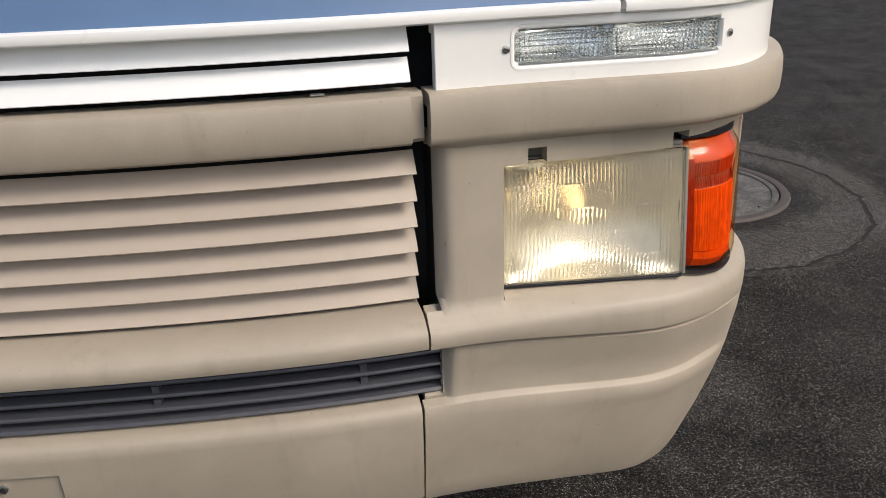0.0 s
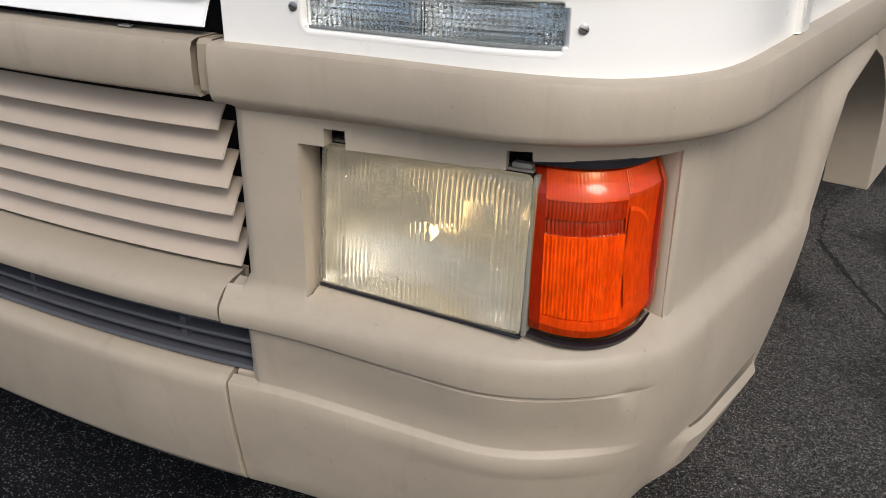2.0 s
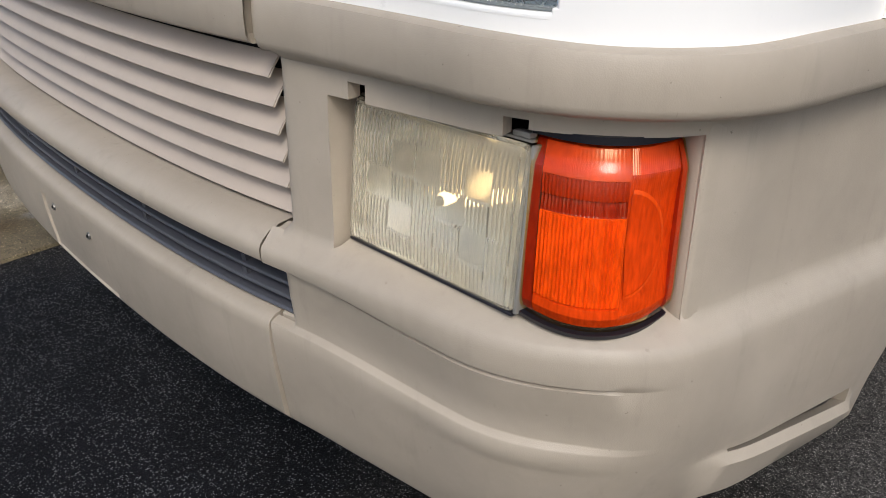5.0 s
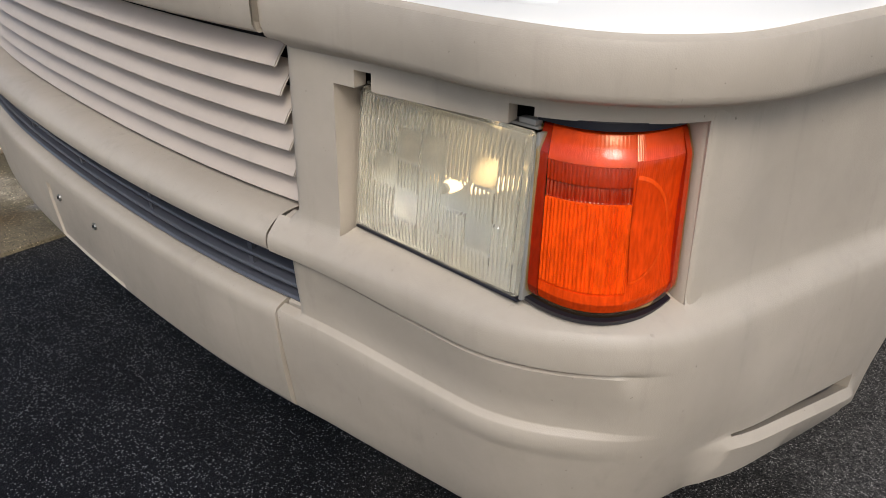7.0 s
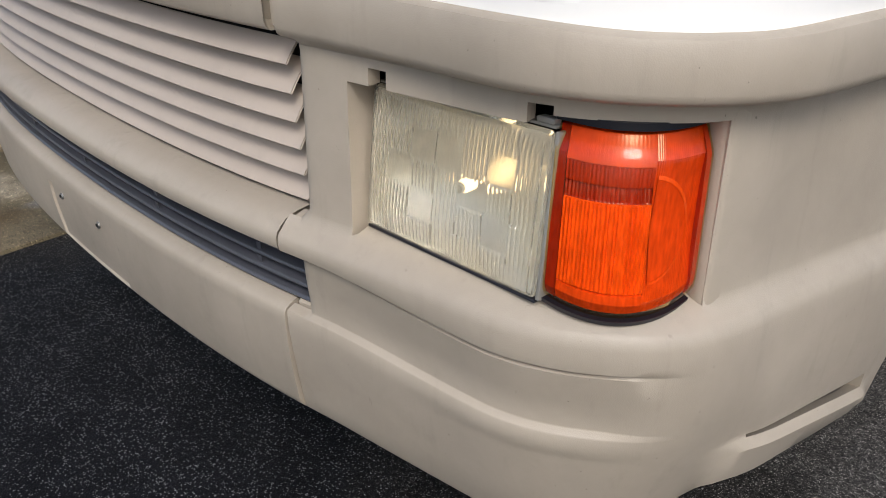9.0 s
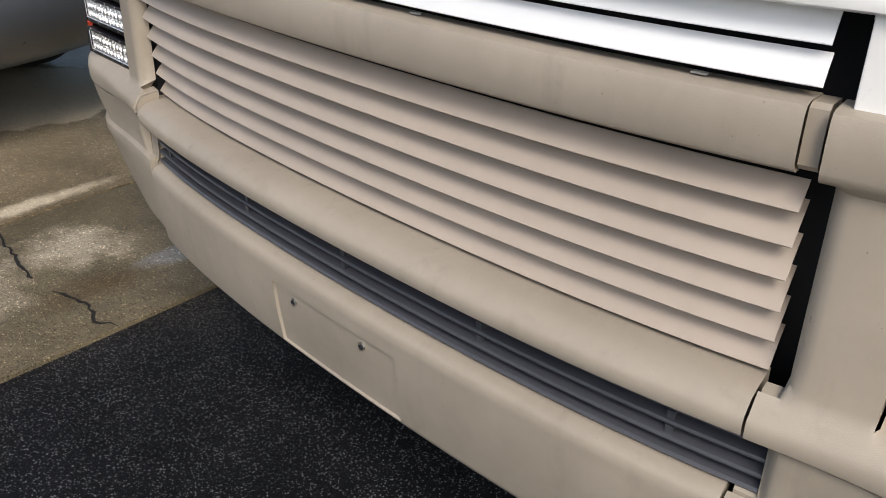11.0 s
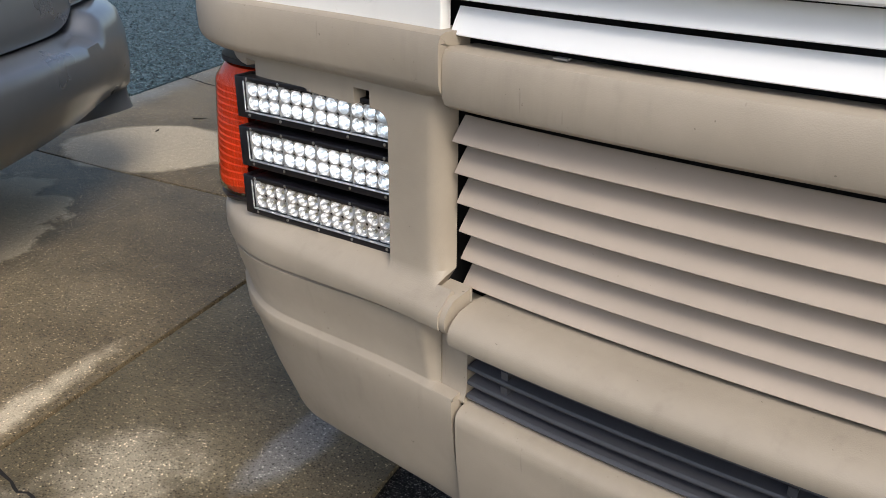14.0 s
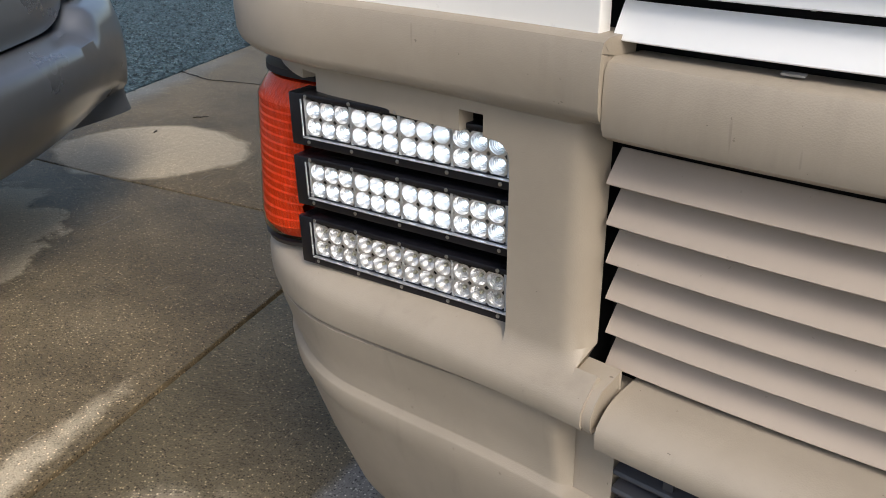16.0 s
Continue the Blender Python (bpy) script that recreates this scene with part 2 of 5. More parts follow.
def asphalt():
    m, nt, b = nodes_of("asphalt")
    co = coords(nt)
    v = add(nt, "ShaderNodeTexVoronoi", Scale=190.0)
    nt.links.new(co, v.inputs["Vector"])
    v2 = add(nt, "ShaderNodeTexVoronoi", Scale=420.0)
    nt.links.new(co, v2.inputs["Vector"])
    broad = noise_tex(nt, co, 1.3, 6, 0.6)
    pick, pick2 = one_of(nt, v), one_of(nt, v2)
    tar = ramp(nt, broad, (0.3, (0.005, 0.005, 0.006)), (0.7, (0.010, 0.010, 0.012)))
    stone = ramp(nt, pick, (0.45, (0.010, 0.010, 0.012)), (0.86, (0.034, 0.034, 0.036)), (0.985, (0.30, 0.30, 0.29)))
    top = ramp(nt, v.outputs["Distance"], (0.25, (1, 1, 1)), (0.5, (0, 0, 0)))
    base = mix(nt, top, tar, stone)
    spark = ramp(nt, pick2, (0.966, (0, 0, 0)), (0.972, (1, 1, 1)))
    base = mix(nt, spark, base, (0.34, 0.34, 0.34))
    wet = gate(nt, co, (-0.1, -0.35), (1.35, 1.15), 0, 0.4, 0.4, 2.0)
    # drier, browner grain away from the wet part
    grain = ramp(nt, pick2, (0.05, (0.008, 0.0075, 0.007)), (0.55, (0.022, 0.020, 0.018)), (0.88, (0.048, 0.044, 0.040)), (0.97, (0.26, 0.245, 0.225)))
    coarse = ramp(nt, pick, (0.1, (0.55, 0.55, 0.55)), (0.9, (1.55, 1.53, 1.50)))
    grain = mix(nt, 1.0, grain, coarse, "MULTIPLY")
    base = mix(nt, wet, grain, mix(nt, 1.0, base, (0.8, 0.8, 0.8), "MULTIPLY"))
    streaks = ramp(nt, noise_tex(nt, co, 4.5, 6, 0.65), (0.40, (0.70, 0.70, 0.70)), (0.58, (1.12, 1.12, 1.12)))
    base = mix(nt, 1.0, base, streaks, "MULTIPLY")
    # the older, paler patch round the manhole, and the damp band beyond it
    patch = gate(nt, co, (1.80, 2.72), (0.93, 0.98), 0, 0.10, 0.10, 2.5)
    pale = mix(nt, 1.0, ramp(nt, pick2, (0.1, (0.024, 0.023, 0.022)), (0.85, (0.088, 0.083, 0.077)), (0.97, (0.28, 0.27, 0.25))), coarse, "MULTIPLY")
    base = mix(nt, patch, base, pale)
    worn = gate(nt, co, (1.22, 1.40), (0.42, 0.75), 10, 0.5, 0.9, 3.4)
    base = mix(nt, worn, base, pale)
    blot = gate(nt, co, (1.42, 2.70), (0.30, 0.22), 0, 0.3, 0.8, 7.0)
    base = mix(nt, mix(nt, 1.0, blot, (0.75, 0.75, 0.75), "MULTIPLY"), base, (0.016, 0.015, 0.014))
    # tar-dark ring round the manhole
    halo = gate(nt, co, (1.85, 2.70), (0.60, 0.60), 0, 0.22, 0.28, 5.0)
    base = mix(nt, mix(nt, 1.0, halo, (0.8, 0.8, 0.8), "MULTIPLY"), base, mix(nt, 1.0, grain, (0.5, 0.5, 0.5), "MULTIPLY"))
    nt.links.new(base, b.inputs["Base Color"])
    rr = ramp(nt, noise_tex(nt, co, 2.0, 4), (0.35, (0.68, 0.68, 0.68)), (0.65, (0.9, 0.9, 0.9)))
    nt.links.new(rr, b.inputs["Roughness"])
    b.inputs["Specular IOR Level"].default_value = 0.12
    one = bump(nt, b, v.outputs["Distance"], 0.55, 0.004)
    bump(nt, b, v2.outputs["Distance"], 0.4, 0.002, one)
    return m


def concrete(name, aggregate, dry, wet):
    """dry and wet colours; aggregate: how much the stones show. Wet all over, with dry patches of their own shapes."""
    m, nt, b = nodes_of(name)
    co = coords(nt)
    v = add(nt, "ShaderNodeTexVoronoi", Scale=215.0)
    nt.links.new(co, v.inputs["Vector"])
    v2 = add(nt, "ShaderNodeTexVoronoi", Scale=470.0)
    nt.links.new(co, v2.inputs["Vector"])
    cloud = noise_tex(nt, co, 2.4, 7, 0.65)
    fine = noise_tex(nt, co, 70.0, 5, 0.7)
    damp = ramp(nt, cloud, (0.3, tuple(c * 0.55 for c in wet)), (0.7, tuple(c * 1.25 for c in wet)))
    light = ramp(nt, fine, (0.25, tuple(c * 0.78 for c in dry)), (0.75, dry))
    return m, nt, b, co, v, v2, damp, light, fine


def finish_concrete(m, nt, b, co, v, v2, base, fine, dryness, aggregate, dry_aggregate):
    stones = ramp(nt, one_of(nt, v), (0.0, (0.14, 0.13, 0.11)), (0.22, (0.30, 0.28, 0.24)), (0.28, (0.80, 0.78, 0.75)), (0.72, (0.98, 0.95, 0.90)), (0.79, (1.5, 1.46, 1.36)), (0.935, (1.8, 1.72, 1.6)), (0.95, (3.6, 3.5, 3.3)))
    stones = mix(nt, ramp(nt, v.outputs["Distance"], (0.36, (1, 1, 1)), (0.52, (0, 0, 0))), (0.92, 0.90, 0.86), stones)
    shown = ramp(nt, dryness, (0.0, (aggregate,) * 3), (1.0, (dry_aggregate,) * 3))
    base = mix(nt, shown, base, mix(nt, 1.0, base, stones, "MULTIPLY"))
    pit = ramp(nt, one_of(nt, v2), (0.05, (0.3, 0.3, 0.3)), (0.12, (1, 1, 1)))
    base = mix(nt, 0.6, base, mix(nt, 1.0, base, pit, "MULTIPLY"))
    nt.links.new(base, b.inputs["Base Color"])
    b.inputs["Specular IOR Level"].default_value = 0.25
    nt.links.new(ramp(nt, dryness, (0.0, (0.50, 0.50, 0.50)), (1.0, (0.9, 0.9, 0.9))), b.inputs["Roughness"])
    one = bump(nt, b, v.outputs["Distance"], 0.35 * aggregate + 0.08, 0.004)
    bump(nt, b, fine, 0.25, 0.002, one)
    return m


def drive_concrete():
    k = concrete("driveway_concrete", 0.2, (0.63, 0.545, 0.405), (0.195, 0.155, 0.096))
    m, nt, b, co, v, v2, damp, light, fine = k
    oval = gate(nt, co, (-3.11, 1.86), (0.42, 0.335), 10, 0.09, 0.22, 4.0)
    near = gate(nt, co, (-3.22, 0.66), (0.56, 0.68), 0, 0.07, 0.40, 5.0)
    strip = gate(nt, co, (-1.962, 0.10), (0.056, 0.52), 2, 0.6, 0.45, 14.0)
    dryness = mix(nt, 1.0, oval, mix(nt, 1.0, mix(nt, 1.0, near, (1.0, 1.0, 1.0), "MULTIPLY"), strip, "LIGHTEN"), "LIGHTEN")
    part_dry = mix(nt, 1.0, gate(nt, co, (-2.55, 0.30), (0.60, 0.75), 20, 0.8, 0.5, 3.0), (0.30, 0.30, 0.30), "MULTIPLY")
    base = mix(nt, mix(nt, 1.0, dryness, part_dry, "LIGHTEN"), damp, light)
    # thin pale scuffs
    mp = add(nt, "ShaderNodeMapping")
    mp.inputs["Rotation"].default_value = (0, 0, radians(52))
    mp.inputs["Scale"].default_value = (95, 5.5, 1)
    nt.links.new(co, mp.inputs["Vector"])
    scuff = ramp(nt, noise_tex(nt, mp.outputs[0], 1.0, 2, 0.4), (0.735, (0, 0, 0)), (0.76, (0.55, 0.55, 0.55)))
    base = mix(nt, scuff, base, (0.42, 0.40, 0.36))
    # grey-blue dust carried over from the gravel
    dust = gate(nt, co, (-3.80, 2.55), (0.15, 1.15), 6, 0.9, 0.55, 9.0)
    base = mix(nt, mix(nt, 1.0, dust, (0.6, 0.6, 0.6), "MULTIPLY"), base, (0.27, 0.30, 0.31))
    return finish_concrete(m, nt, b, co, v, v2, base, fine, dryness, 1.0, 0.35)


def gutter_concrete():
    k = concrete("gutter_concrete", 0.8, (0.47, 0.413, 0.311), (0.172, 0.143, 0.091))
    m, nt, b, co, v, v2, damp, light, fine = k
    a = gate(nt, co, (-1.60, 0.18), (0.17, 0.20), 10, 0.65, 0.85, 12.0)
    c = gate(nt, co, (-1.62, -0.22), (0.27, 0.28), 0, 0.65, 0.85, 12.0)
    dryness = mix(nt, 1.0, a, c, "LIGHTEN")
    base = mix(nt, dryness, damp, light)
    rust = gate(nt, co, (-1.34, 0.10), (0.10, 0.20), 0, 0.8, 0.6, 6.0)
    base = mix(nt, mix(nt, 1.0, rust, (0.6, 0.6, 0.6), "MULTIPLY"), base, (0.085, 0.055, 0.022))
    film = gate(nt, co, (-1.345, 0.43), (0.070, 0.24), -6, 0.4, 0.45, 9.0)
    base = mix(nt, mix(nt, 1.0, film, (0.75, 0.75, 0.75), "MULTIPLY"), base, (0.27, 0.27, 0.27))
    return finish_concrete(m, nt, b, co, v, v2, base, fine, dryness, 0.9, 0.85)


def gravel_mat():
    m, nt, b = nodes_of("teal_gravel")
    co = coords(nt)
    v = add(nt, "ShaderNodeTexVoronoi", Scale=75.0)
    nt.links.new(co, v.inputs["Vector"])
    isl = add(nt, "ShaderNodeNewGeometry").outputs["Random Per Island"]
    c1 = ramp(nt, one_of(nt, v), (0.2, (0.018, 0.035, 0.042)), (0.6, (0.045, 0.085, 0.10)), (0.95, (0.13, 0.19, 0.21)))
    c2 = ramp(nt, isl, (0.0, (0.55, 0.55, 0.55)), (1.0, (1.5, 1.5, 1.5)))
    nt.links.new(mix(nt, 1.0, c1, c2, "MULTIPLY"), b.inputs["Base Color"])
    b.inputs["Roughness"].default_value = 0.55
    bump(nt, b, v.outputs["Distance"], 0.8, 0.01)
    return m


ASPHALT, DRIVE, GUTTER, GRAVEL = asphalt(), drive_concrete(), gutter_concrete(), gravel_mat()
CRACK = plain("crack_dirt", (0.014, 0.012, 0.010), 0.9)
IRON = paint("cast_iron_dusty", (0.085, 0.068, 0.06), 0.65, grain=0.5, grain_scale=180.0, dirt=0.6, dirt_colour=(0.2, 0.17, 0.15))


# ---- mesh helpers ----
def mesh_object(name, verts, faces, mat, parent=None, label="", smooth=30.0):
    """One mesh object from lists; edges sharper than smooth degrees stay hard."""
    me = bpy.data.meshes.new(name)
    me.from_pydata(verts, [], faces)
    return finish(name, me, mat, parent, label, smooth)


def finish(name, me, mat, parent, label, smooth):
    bm = bmesh.new()
    bm.from_mesh(me)
    bmesh.ops.remove_doubles(bm, verts=bm.verts, dist=1e-6)
    bmesh.ops.recalc_face_normals(bm, faces=bm.faces)
    lim = radians(smooth)
    for f in bm.faces:
        f.smooth = True
    for e in bm.edges:
        e.smooth = not (len(e.link_faces) == 2 and e.calc_face_angle(0.0) > lim)
    bm.to_mesh(me)
    bm.free()
    me.materials.append(mat)
    ob = new(name, me)
    ob.parent = parent
    if label:
        ob["label"] = label
    return ob


def part(name, bm, mat, parent=None, label="", smooth=30.0):
    me = bpy.data.meshes.new(name)
    bm.to_mesh(me)
    bm.free()
    return finish(name, me, mat, parent, label, smooth)


def box_bm(x0, x1, y0, y1, z0, z1, bevel=0.0, seg=2):
    bm = bmesh.new()
    bmesh.ops.create_cube(bm, size=1.0)
    bmesh.ops.scale(bm, vec=(x1 - x0, y1 - y0, z1 - z0), verts=bm.verts)
    bmesh.ops.translate(bm, vec=((x0 + x1) / 2, (y0 + y1) / 2, (z0 + z1) / 2), verts=bm.verts)
    if bevel:
        bmesh.ops.bevel(bm, geom=bm.edges[:], offset=bevel, segments=seg, affect="EDGES", profile=0.5)
    return bm


def disc_bm(r, depth, seg=20, bevel=0.0):
    """A short cylinder along -y, its front at y = -depth."""
    bm = bmesh.new()
    bmesh.ops.create_cone(bm, cap_ends=True, segments=seg, radius1=r, radius2=r, depth=depth)
    bmesh.ops.rotate(bm, cent=(0, 0, 0), matrix=Matrix.Rotation(radians(90), 3, "X"), verts=bm.verts)
    bmesh.ops.translate(bm, vec=(0, -depth / 2, 0), verts=bm.verts)
    if bevel:
        rim = [e for e in bm.edges if all(v.co.y < -depth * 0.6 for v in e.verts)]
        bmesh.ops.bevel(bm, geom=rim, offset=bevel, segments=2, affect="EDGES", profile=0.5)
    return bm


def put(ob, m):
    ob.matrix_basis = m
    return ob


def smooth01(a, b, x):
    t = min(1.0, max(0.0, (x - a) / (b - a)))
    return t * t * (3 - 2 * t)


# ---- the plan of the vehicle's nose: a shallow arc, a flat cheek, a round corner, a straight side ----
ARC_K, ARC_Y, ARC_X, FLAT_X, SIDE_X = 0.185, -0.100, 0.75, 1.08, 1.285
ARC_A = math.atan(2 * ARC_K * ARC_X)
CORNER_R = (SIDE_X - FLAT_X) / (1 - math.sin(ARC_A))
SIDE_Y = ARC_Y + ARC_K * ARC_X ** 2 + math.tan(ARC_A) * (FLAT_X - ARC_X) + CORNER_R * math.cos(ARC_A)
EASE, EASE_MID = 0.703, 0.35     # the front is flatter than its pattern, most of all in the middle
# lengths along the pattern, and x on it
_x = np.linspace(0, ARC_X, 300)
_len_arc = np.concatenate([[0], np.cumsum(np.hypot(np.diff(_x), np.diff(ARC_K * _x * _x)))])
S_ARC = float(_len_arc[-1])
S_FLAT = S_ARC + (FLAT_X - ARC_X) / math.cos(ARC_A)
S_SIDE = S_FLAT + CORNER_R * (math.pi / 2 - ARC_A)
_turn = np.linspace(ARC_A, math.pi / 2, 120)[1:]
PATTERN_X = np.concatenate([_x, [FLAT_X], SIDE_X - CORNER_R + CORNER_R * np.sin(_turn[:-2])])
PATTERN_S = np.concatenate([_len_arc, [S_FLAT], S_FLAT + CORNER_R * (_turn[:-2] - ARC_A)])
# heading along the nose, then the plan itself; the sides spread a little and run parallel further back
_head_s = np.concatenate([_len_arc, [S_FLAT], S_FLAT + CORNER_R * (_turn - ARC_A), [S_SIDE + 1.3, S_SIDE + 1.6, 12.0]])
_bend = np.arctan(2 * ARC_K * _x) * (EASE + EASE_MID * ((_len_arc / S_ARC) ** 2 - 1))
_last = float(_bend[-1])
_head_a = np.concatenate([_bend, [_last], _last + _turn - ARC_A, [_last + math.pi / 2 - ARC_A, math.pi / 2, math.pi / 2]])
PLAN_S = np.concatenate([np.linspace(0, 2.2, 1600), np.linspace(2.2, 11.0, 300)[1:]])
_a = np.interp(PLAN_S, _head_s, _head_a)
_m, _ds = (_a[1:] + _a[:-1]) / 2, np.diff(PLAN_S)
PLAN = np.stack([np.concatenate([[0], np.cumsum(np.cos(_m) * _ds)]), ARC_Y + np.concatenate([[0], np.cumsum(np.sin(_m) * _ds)]), np.sin(_a), -np.cos(_a)], 1)


def at(s, d, z):
    """The point at plan length s (minus: mirrored), d outwards of the plan, at height z."""
    a = abs(s)
    x, y, nx, ny = (np.interp(a, PLAN_S, PLAN[:, k]) for k in range(4))
    return (math.copysign(1, s) * (x + nx * d), y + ny * d, z)


def s_at(x):
    """Plan length at pattern x on the front and round the corner."""
    return math.copysign(float(np.interp(abs(x), PATTERN_X, PATTERN_S)), x)


def turned(p, deg, dx, dy):
    """A point turned about the upright axis and shifted, as the cheek that carries it is."""
    a = radians(deg)
    return (math.cos(a) * p[0] - math.sin(a) * p[1] + dx, math.sin(a) * p[0] + math.cos(a) * p[1] + dy, p[2])


def s_side(y):
    """Plan length on the side at y."""
    return S_SIDE + y - SIDE_Y


def inset(prof, r):
    """A closed profile, counter-clockwise or not, moved inwards by about r."""
    p = np.array(prof, float)
    a, b = np.roll(p, 1, 0), np.roll(p, -1, 0)
    area = 0.5 * np.sum(p[:, 0] * b[:, 1] - b[:, 0] * p[:, 1])
    t = b - a
    t /= np.maximum(np.linalg.norm(t, axis=1, keepdims=True), 1e-9)
    n = np.stack([-t[:, 1], t[:, 0]], 1) * (1 if area > 0 else -1)
    return [tuple(v) for v in p + n * r]


def sweep(name, prof, s_list, mat, parent, label="", ends=0.003, smooth=35.0):
    """A closed profile of (d, z) run along the plan, with rounded ends. prof may be a function of s."""
    get = prof if callable(prof) else (lambda s: prof)
    a, b = s_list[0], s_list[-1]
    sg = 1 if b > a else -1
    rings = []
    for k in (0, 1, 2):
        ang = math.pi / 2 * k / 2
        if ends:
            rings.append((a + sg * ends * (1 - math.sin(ang)), inset(get(a), ends * (1 - math.cos(math.pi / 2 - ang)))))
    if not ends:
        rings.append((a, get(a)))
    rings += [(s, get(s)) for s in s_list[1:-1]]
    for k in (2, 1, 0):
        ang = math.pi / 2 * k / 2
        if ends:
            rings.append((b - sg * ends * (1 - math.sin(ang)), inset(get(b), ends * (1 - math.cos(math.pi / 2 - ang)))))
    if not ends:
        rings.append((b, get(b)))
    n = len(rings[0][1])
    verts = [at(s, d, z) for s, p in rings for d, z in p]
    faces = [tuple(reversed(range(n))), tuple((len(rings) - 1) * n + k for k in range(n))]
    for i in range(len(rings) - 1):
        for j in range(n):
            k = (j + 1) % n
            faces.append((i * n + j, i * n + k, (i + 1) * n + k, (i + 1) * n + j))
    return mesh_object(name, verts, faces, mat, parent, label, smooth)


def sheet(name, s_list, rows, mat, parent, label="", skip=None, thick=0.02, bevel=0.0025, smooth=40.0, lean=None):
    """An open skin: rows(s) gives (d, z) from the top down; skip(s_mid, row) leaves a cell out; lean(s, z) slants its columns. The skin gets a thickness inwards."""
    grid = [[at(lean(s, z) if lean else s, d, z) for d, z in rows(s)] for s in s_list]
    n = len(grid[0])
    verts = [v for col in grid for v in col]
    faces = []
    for i in range(len(s_list) - 1):
        mid = (s_list[i] + s_list[i + 1]) / 2
        for j in range(n - 1):
            if skip and skip(mid, j):
                continue
            q = (i * n + j, i * n + j + 1, (i + 1) * n + j + 1, (i + 1) * n + j)
            faces.append(q if s_list[1] > s_list[0] else tuple(reversed(q)))
    me = bpy.data.meshes.new(name)
    me.from_pydata(verts, [], faces)
    bm = bmesh.new()
    bm.from_mesh(me)
    bmesh.ops.delete(bm, geom=[v for v in bm.verts if not v.link_faces], context="VERTS")
    bm.normal_update()
    for f in bm.faces:
        f.smooth = True
    for e in bm.edges:
        e.smooth = not (len(e.link_faces) == 2 and e.calc_face_angle(0.0) > radians(smooth))
    bm.to_mesh(me)
    bm.free()
    me.materials.append(mat)
    ob = new(name, me)
    ob.parent = parent
    if label:
        ob["label"] = label
    if thick:
        so = ob.modifiers.new("thickness", "SOLIDIFY")
        so.thickness, so.offset = thick, -1.0
    if bevel:
        be = ob.modifiers.new("soft_edges", "BEVEL")
        be.width, be.segments, be.limit_method, be.angle_limit = bevel, 2, "ANGLE", radians(60)
        be.harden_normals = True
    return ob


def steps(a, b, n):
    return [a + (b - a) * k / n for k in range(n + 1)]


def lines(*marks, gap=0.03):
    """Increasing plan lengths through all the marks, no further apart than gap."""
    out = [marks[0]]
    for a, b in zip(marks, marks[1:]):
        k = max(1, math.ceil(abs(b - a) / gap))
        out += [a + (b - a) * j / k for j in range(1, k + 1)]
    return out


# ---- ground ----
def flat(name, pts, z0, z1, mat, parent=None, label="", bevel=0.004):
    """A slab with the outline pts, from z0 up to z1."""
    bm = bmesh.new()
    f = bm.faces.new([bm.verts.new((x, y, z1)) for x, y in pts])
    bm.normal_update()
    if f.normal.z < 0:
        f.normal_flip()
    r = bmesh.ops.extrude_face_region(bm, geom=[f])
    bmesh.ops.translate(bm, vec=(0, 0, z0 - z1), verts=[v for v in r["geom"] if isinstance(v, bmesh.types.BMVert)])
    if bevel:
        top = [e for e in bm.edges if all(abs(v.co.z - z1) < 1e-6 for v in e.verts)]
        if not top:
            top = bm.edges[:]
        bmesh.ops.bevel(bm, geom=top, offset=bevel, segments=2, affect="EDGES", profile=0.5)
    return part(name, bm, mat, parent, label, 50)


ground = mesh_object("ground", [(-400, -400, 0), (400, -400, 0), (400, 400, 0), (-400, 400, 0)], [(0, 1, 2, 3)], ASPHALT)
tagged(ground, "dark damp asphalt with pale stone specks under the motorhome", "asphalt", kind="structure")

driveway = new("driveway")
tagged(driveway, "damp brown concrete driveway slabs with pale dry patches", "driveway", kind="structure")
TOP, DROP = 0.050, 0.014     # driveway's height; the gutter falls from it to the asphalt
flat("slab", [(-1.885, -7.0), (-1.884, 0.0), (-1.948, 1.495), (-3.03, 1.552), (-3.60, 1.603), (-5.4, 1.72), (-5.4, -7.0)], -0.08, TOP, DRIVE, driveway)
flat("slab", [(-1.949, 1.504), (-2.05, 3.8), (-3.96, 3.8), (-3.84, 2.48), (-3.60, 1.613), (-3.03, 1.561)], -0.08, TOP, DRIVE, driveway)
flat("slab", [(-2.05, 3.81), (-2.4, 12.0), (-5.4, 12.0), (-3.96, 3.81)], -0.08, TOP, DRIVE, driveway)
gutter = new("gutter")
tagged(gutter, "rough exposed-aggregate concrete gutter strip, cracked and stained", "gutter", kind="structure")
_gut = flat("slab", [(-1.10, -7.0), (-1.106, -0.13), (-1.118, 0.5), (-1.50, 12.0), (-2.388, 12.0), (-2.038, 3.8), (-1.932, 1.5), (-1.868, 0.0), (-1.868, -7.0)], -0.08, TOP, GUTTER, gutter)
for _v in _gut.data.vertices:
    if _v.co.z > 0:
        _v.co.z -= (TOP - DROP) * (1 if _v.co.x > -1.6 else 0)


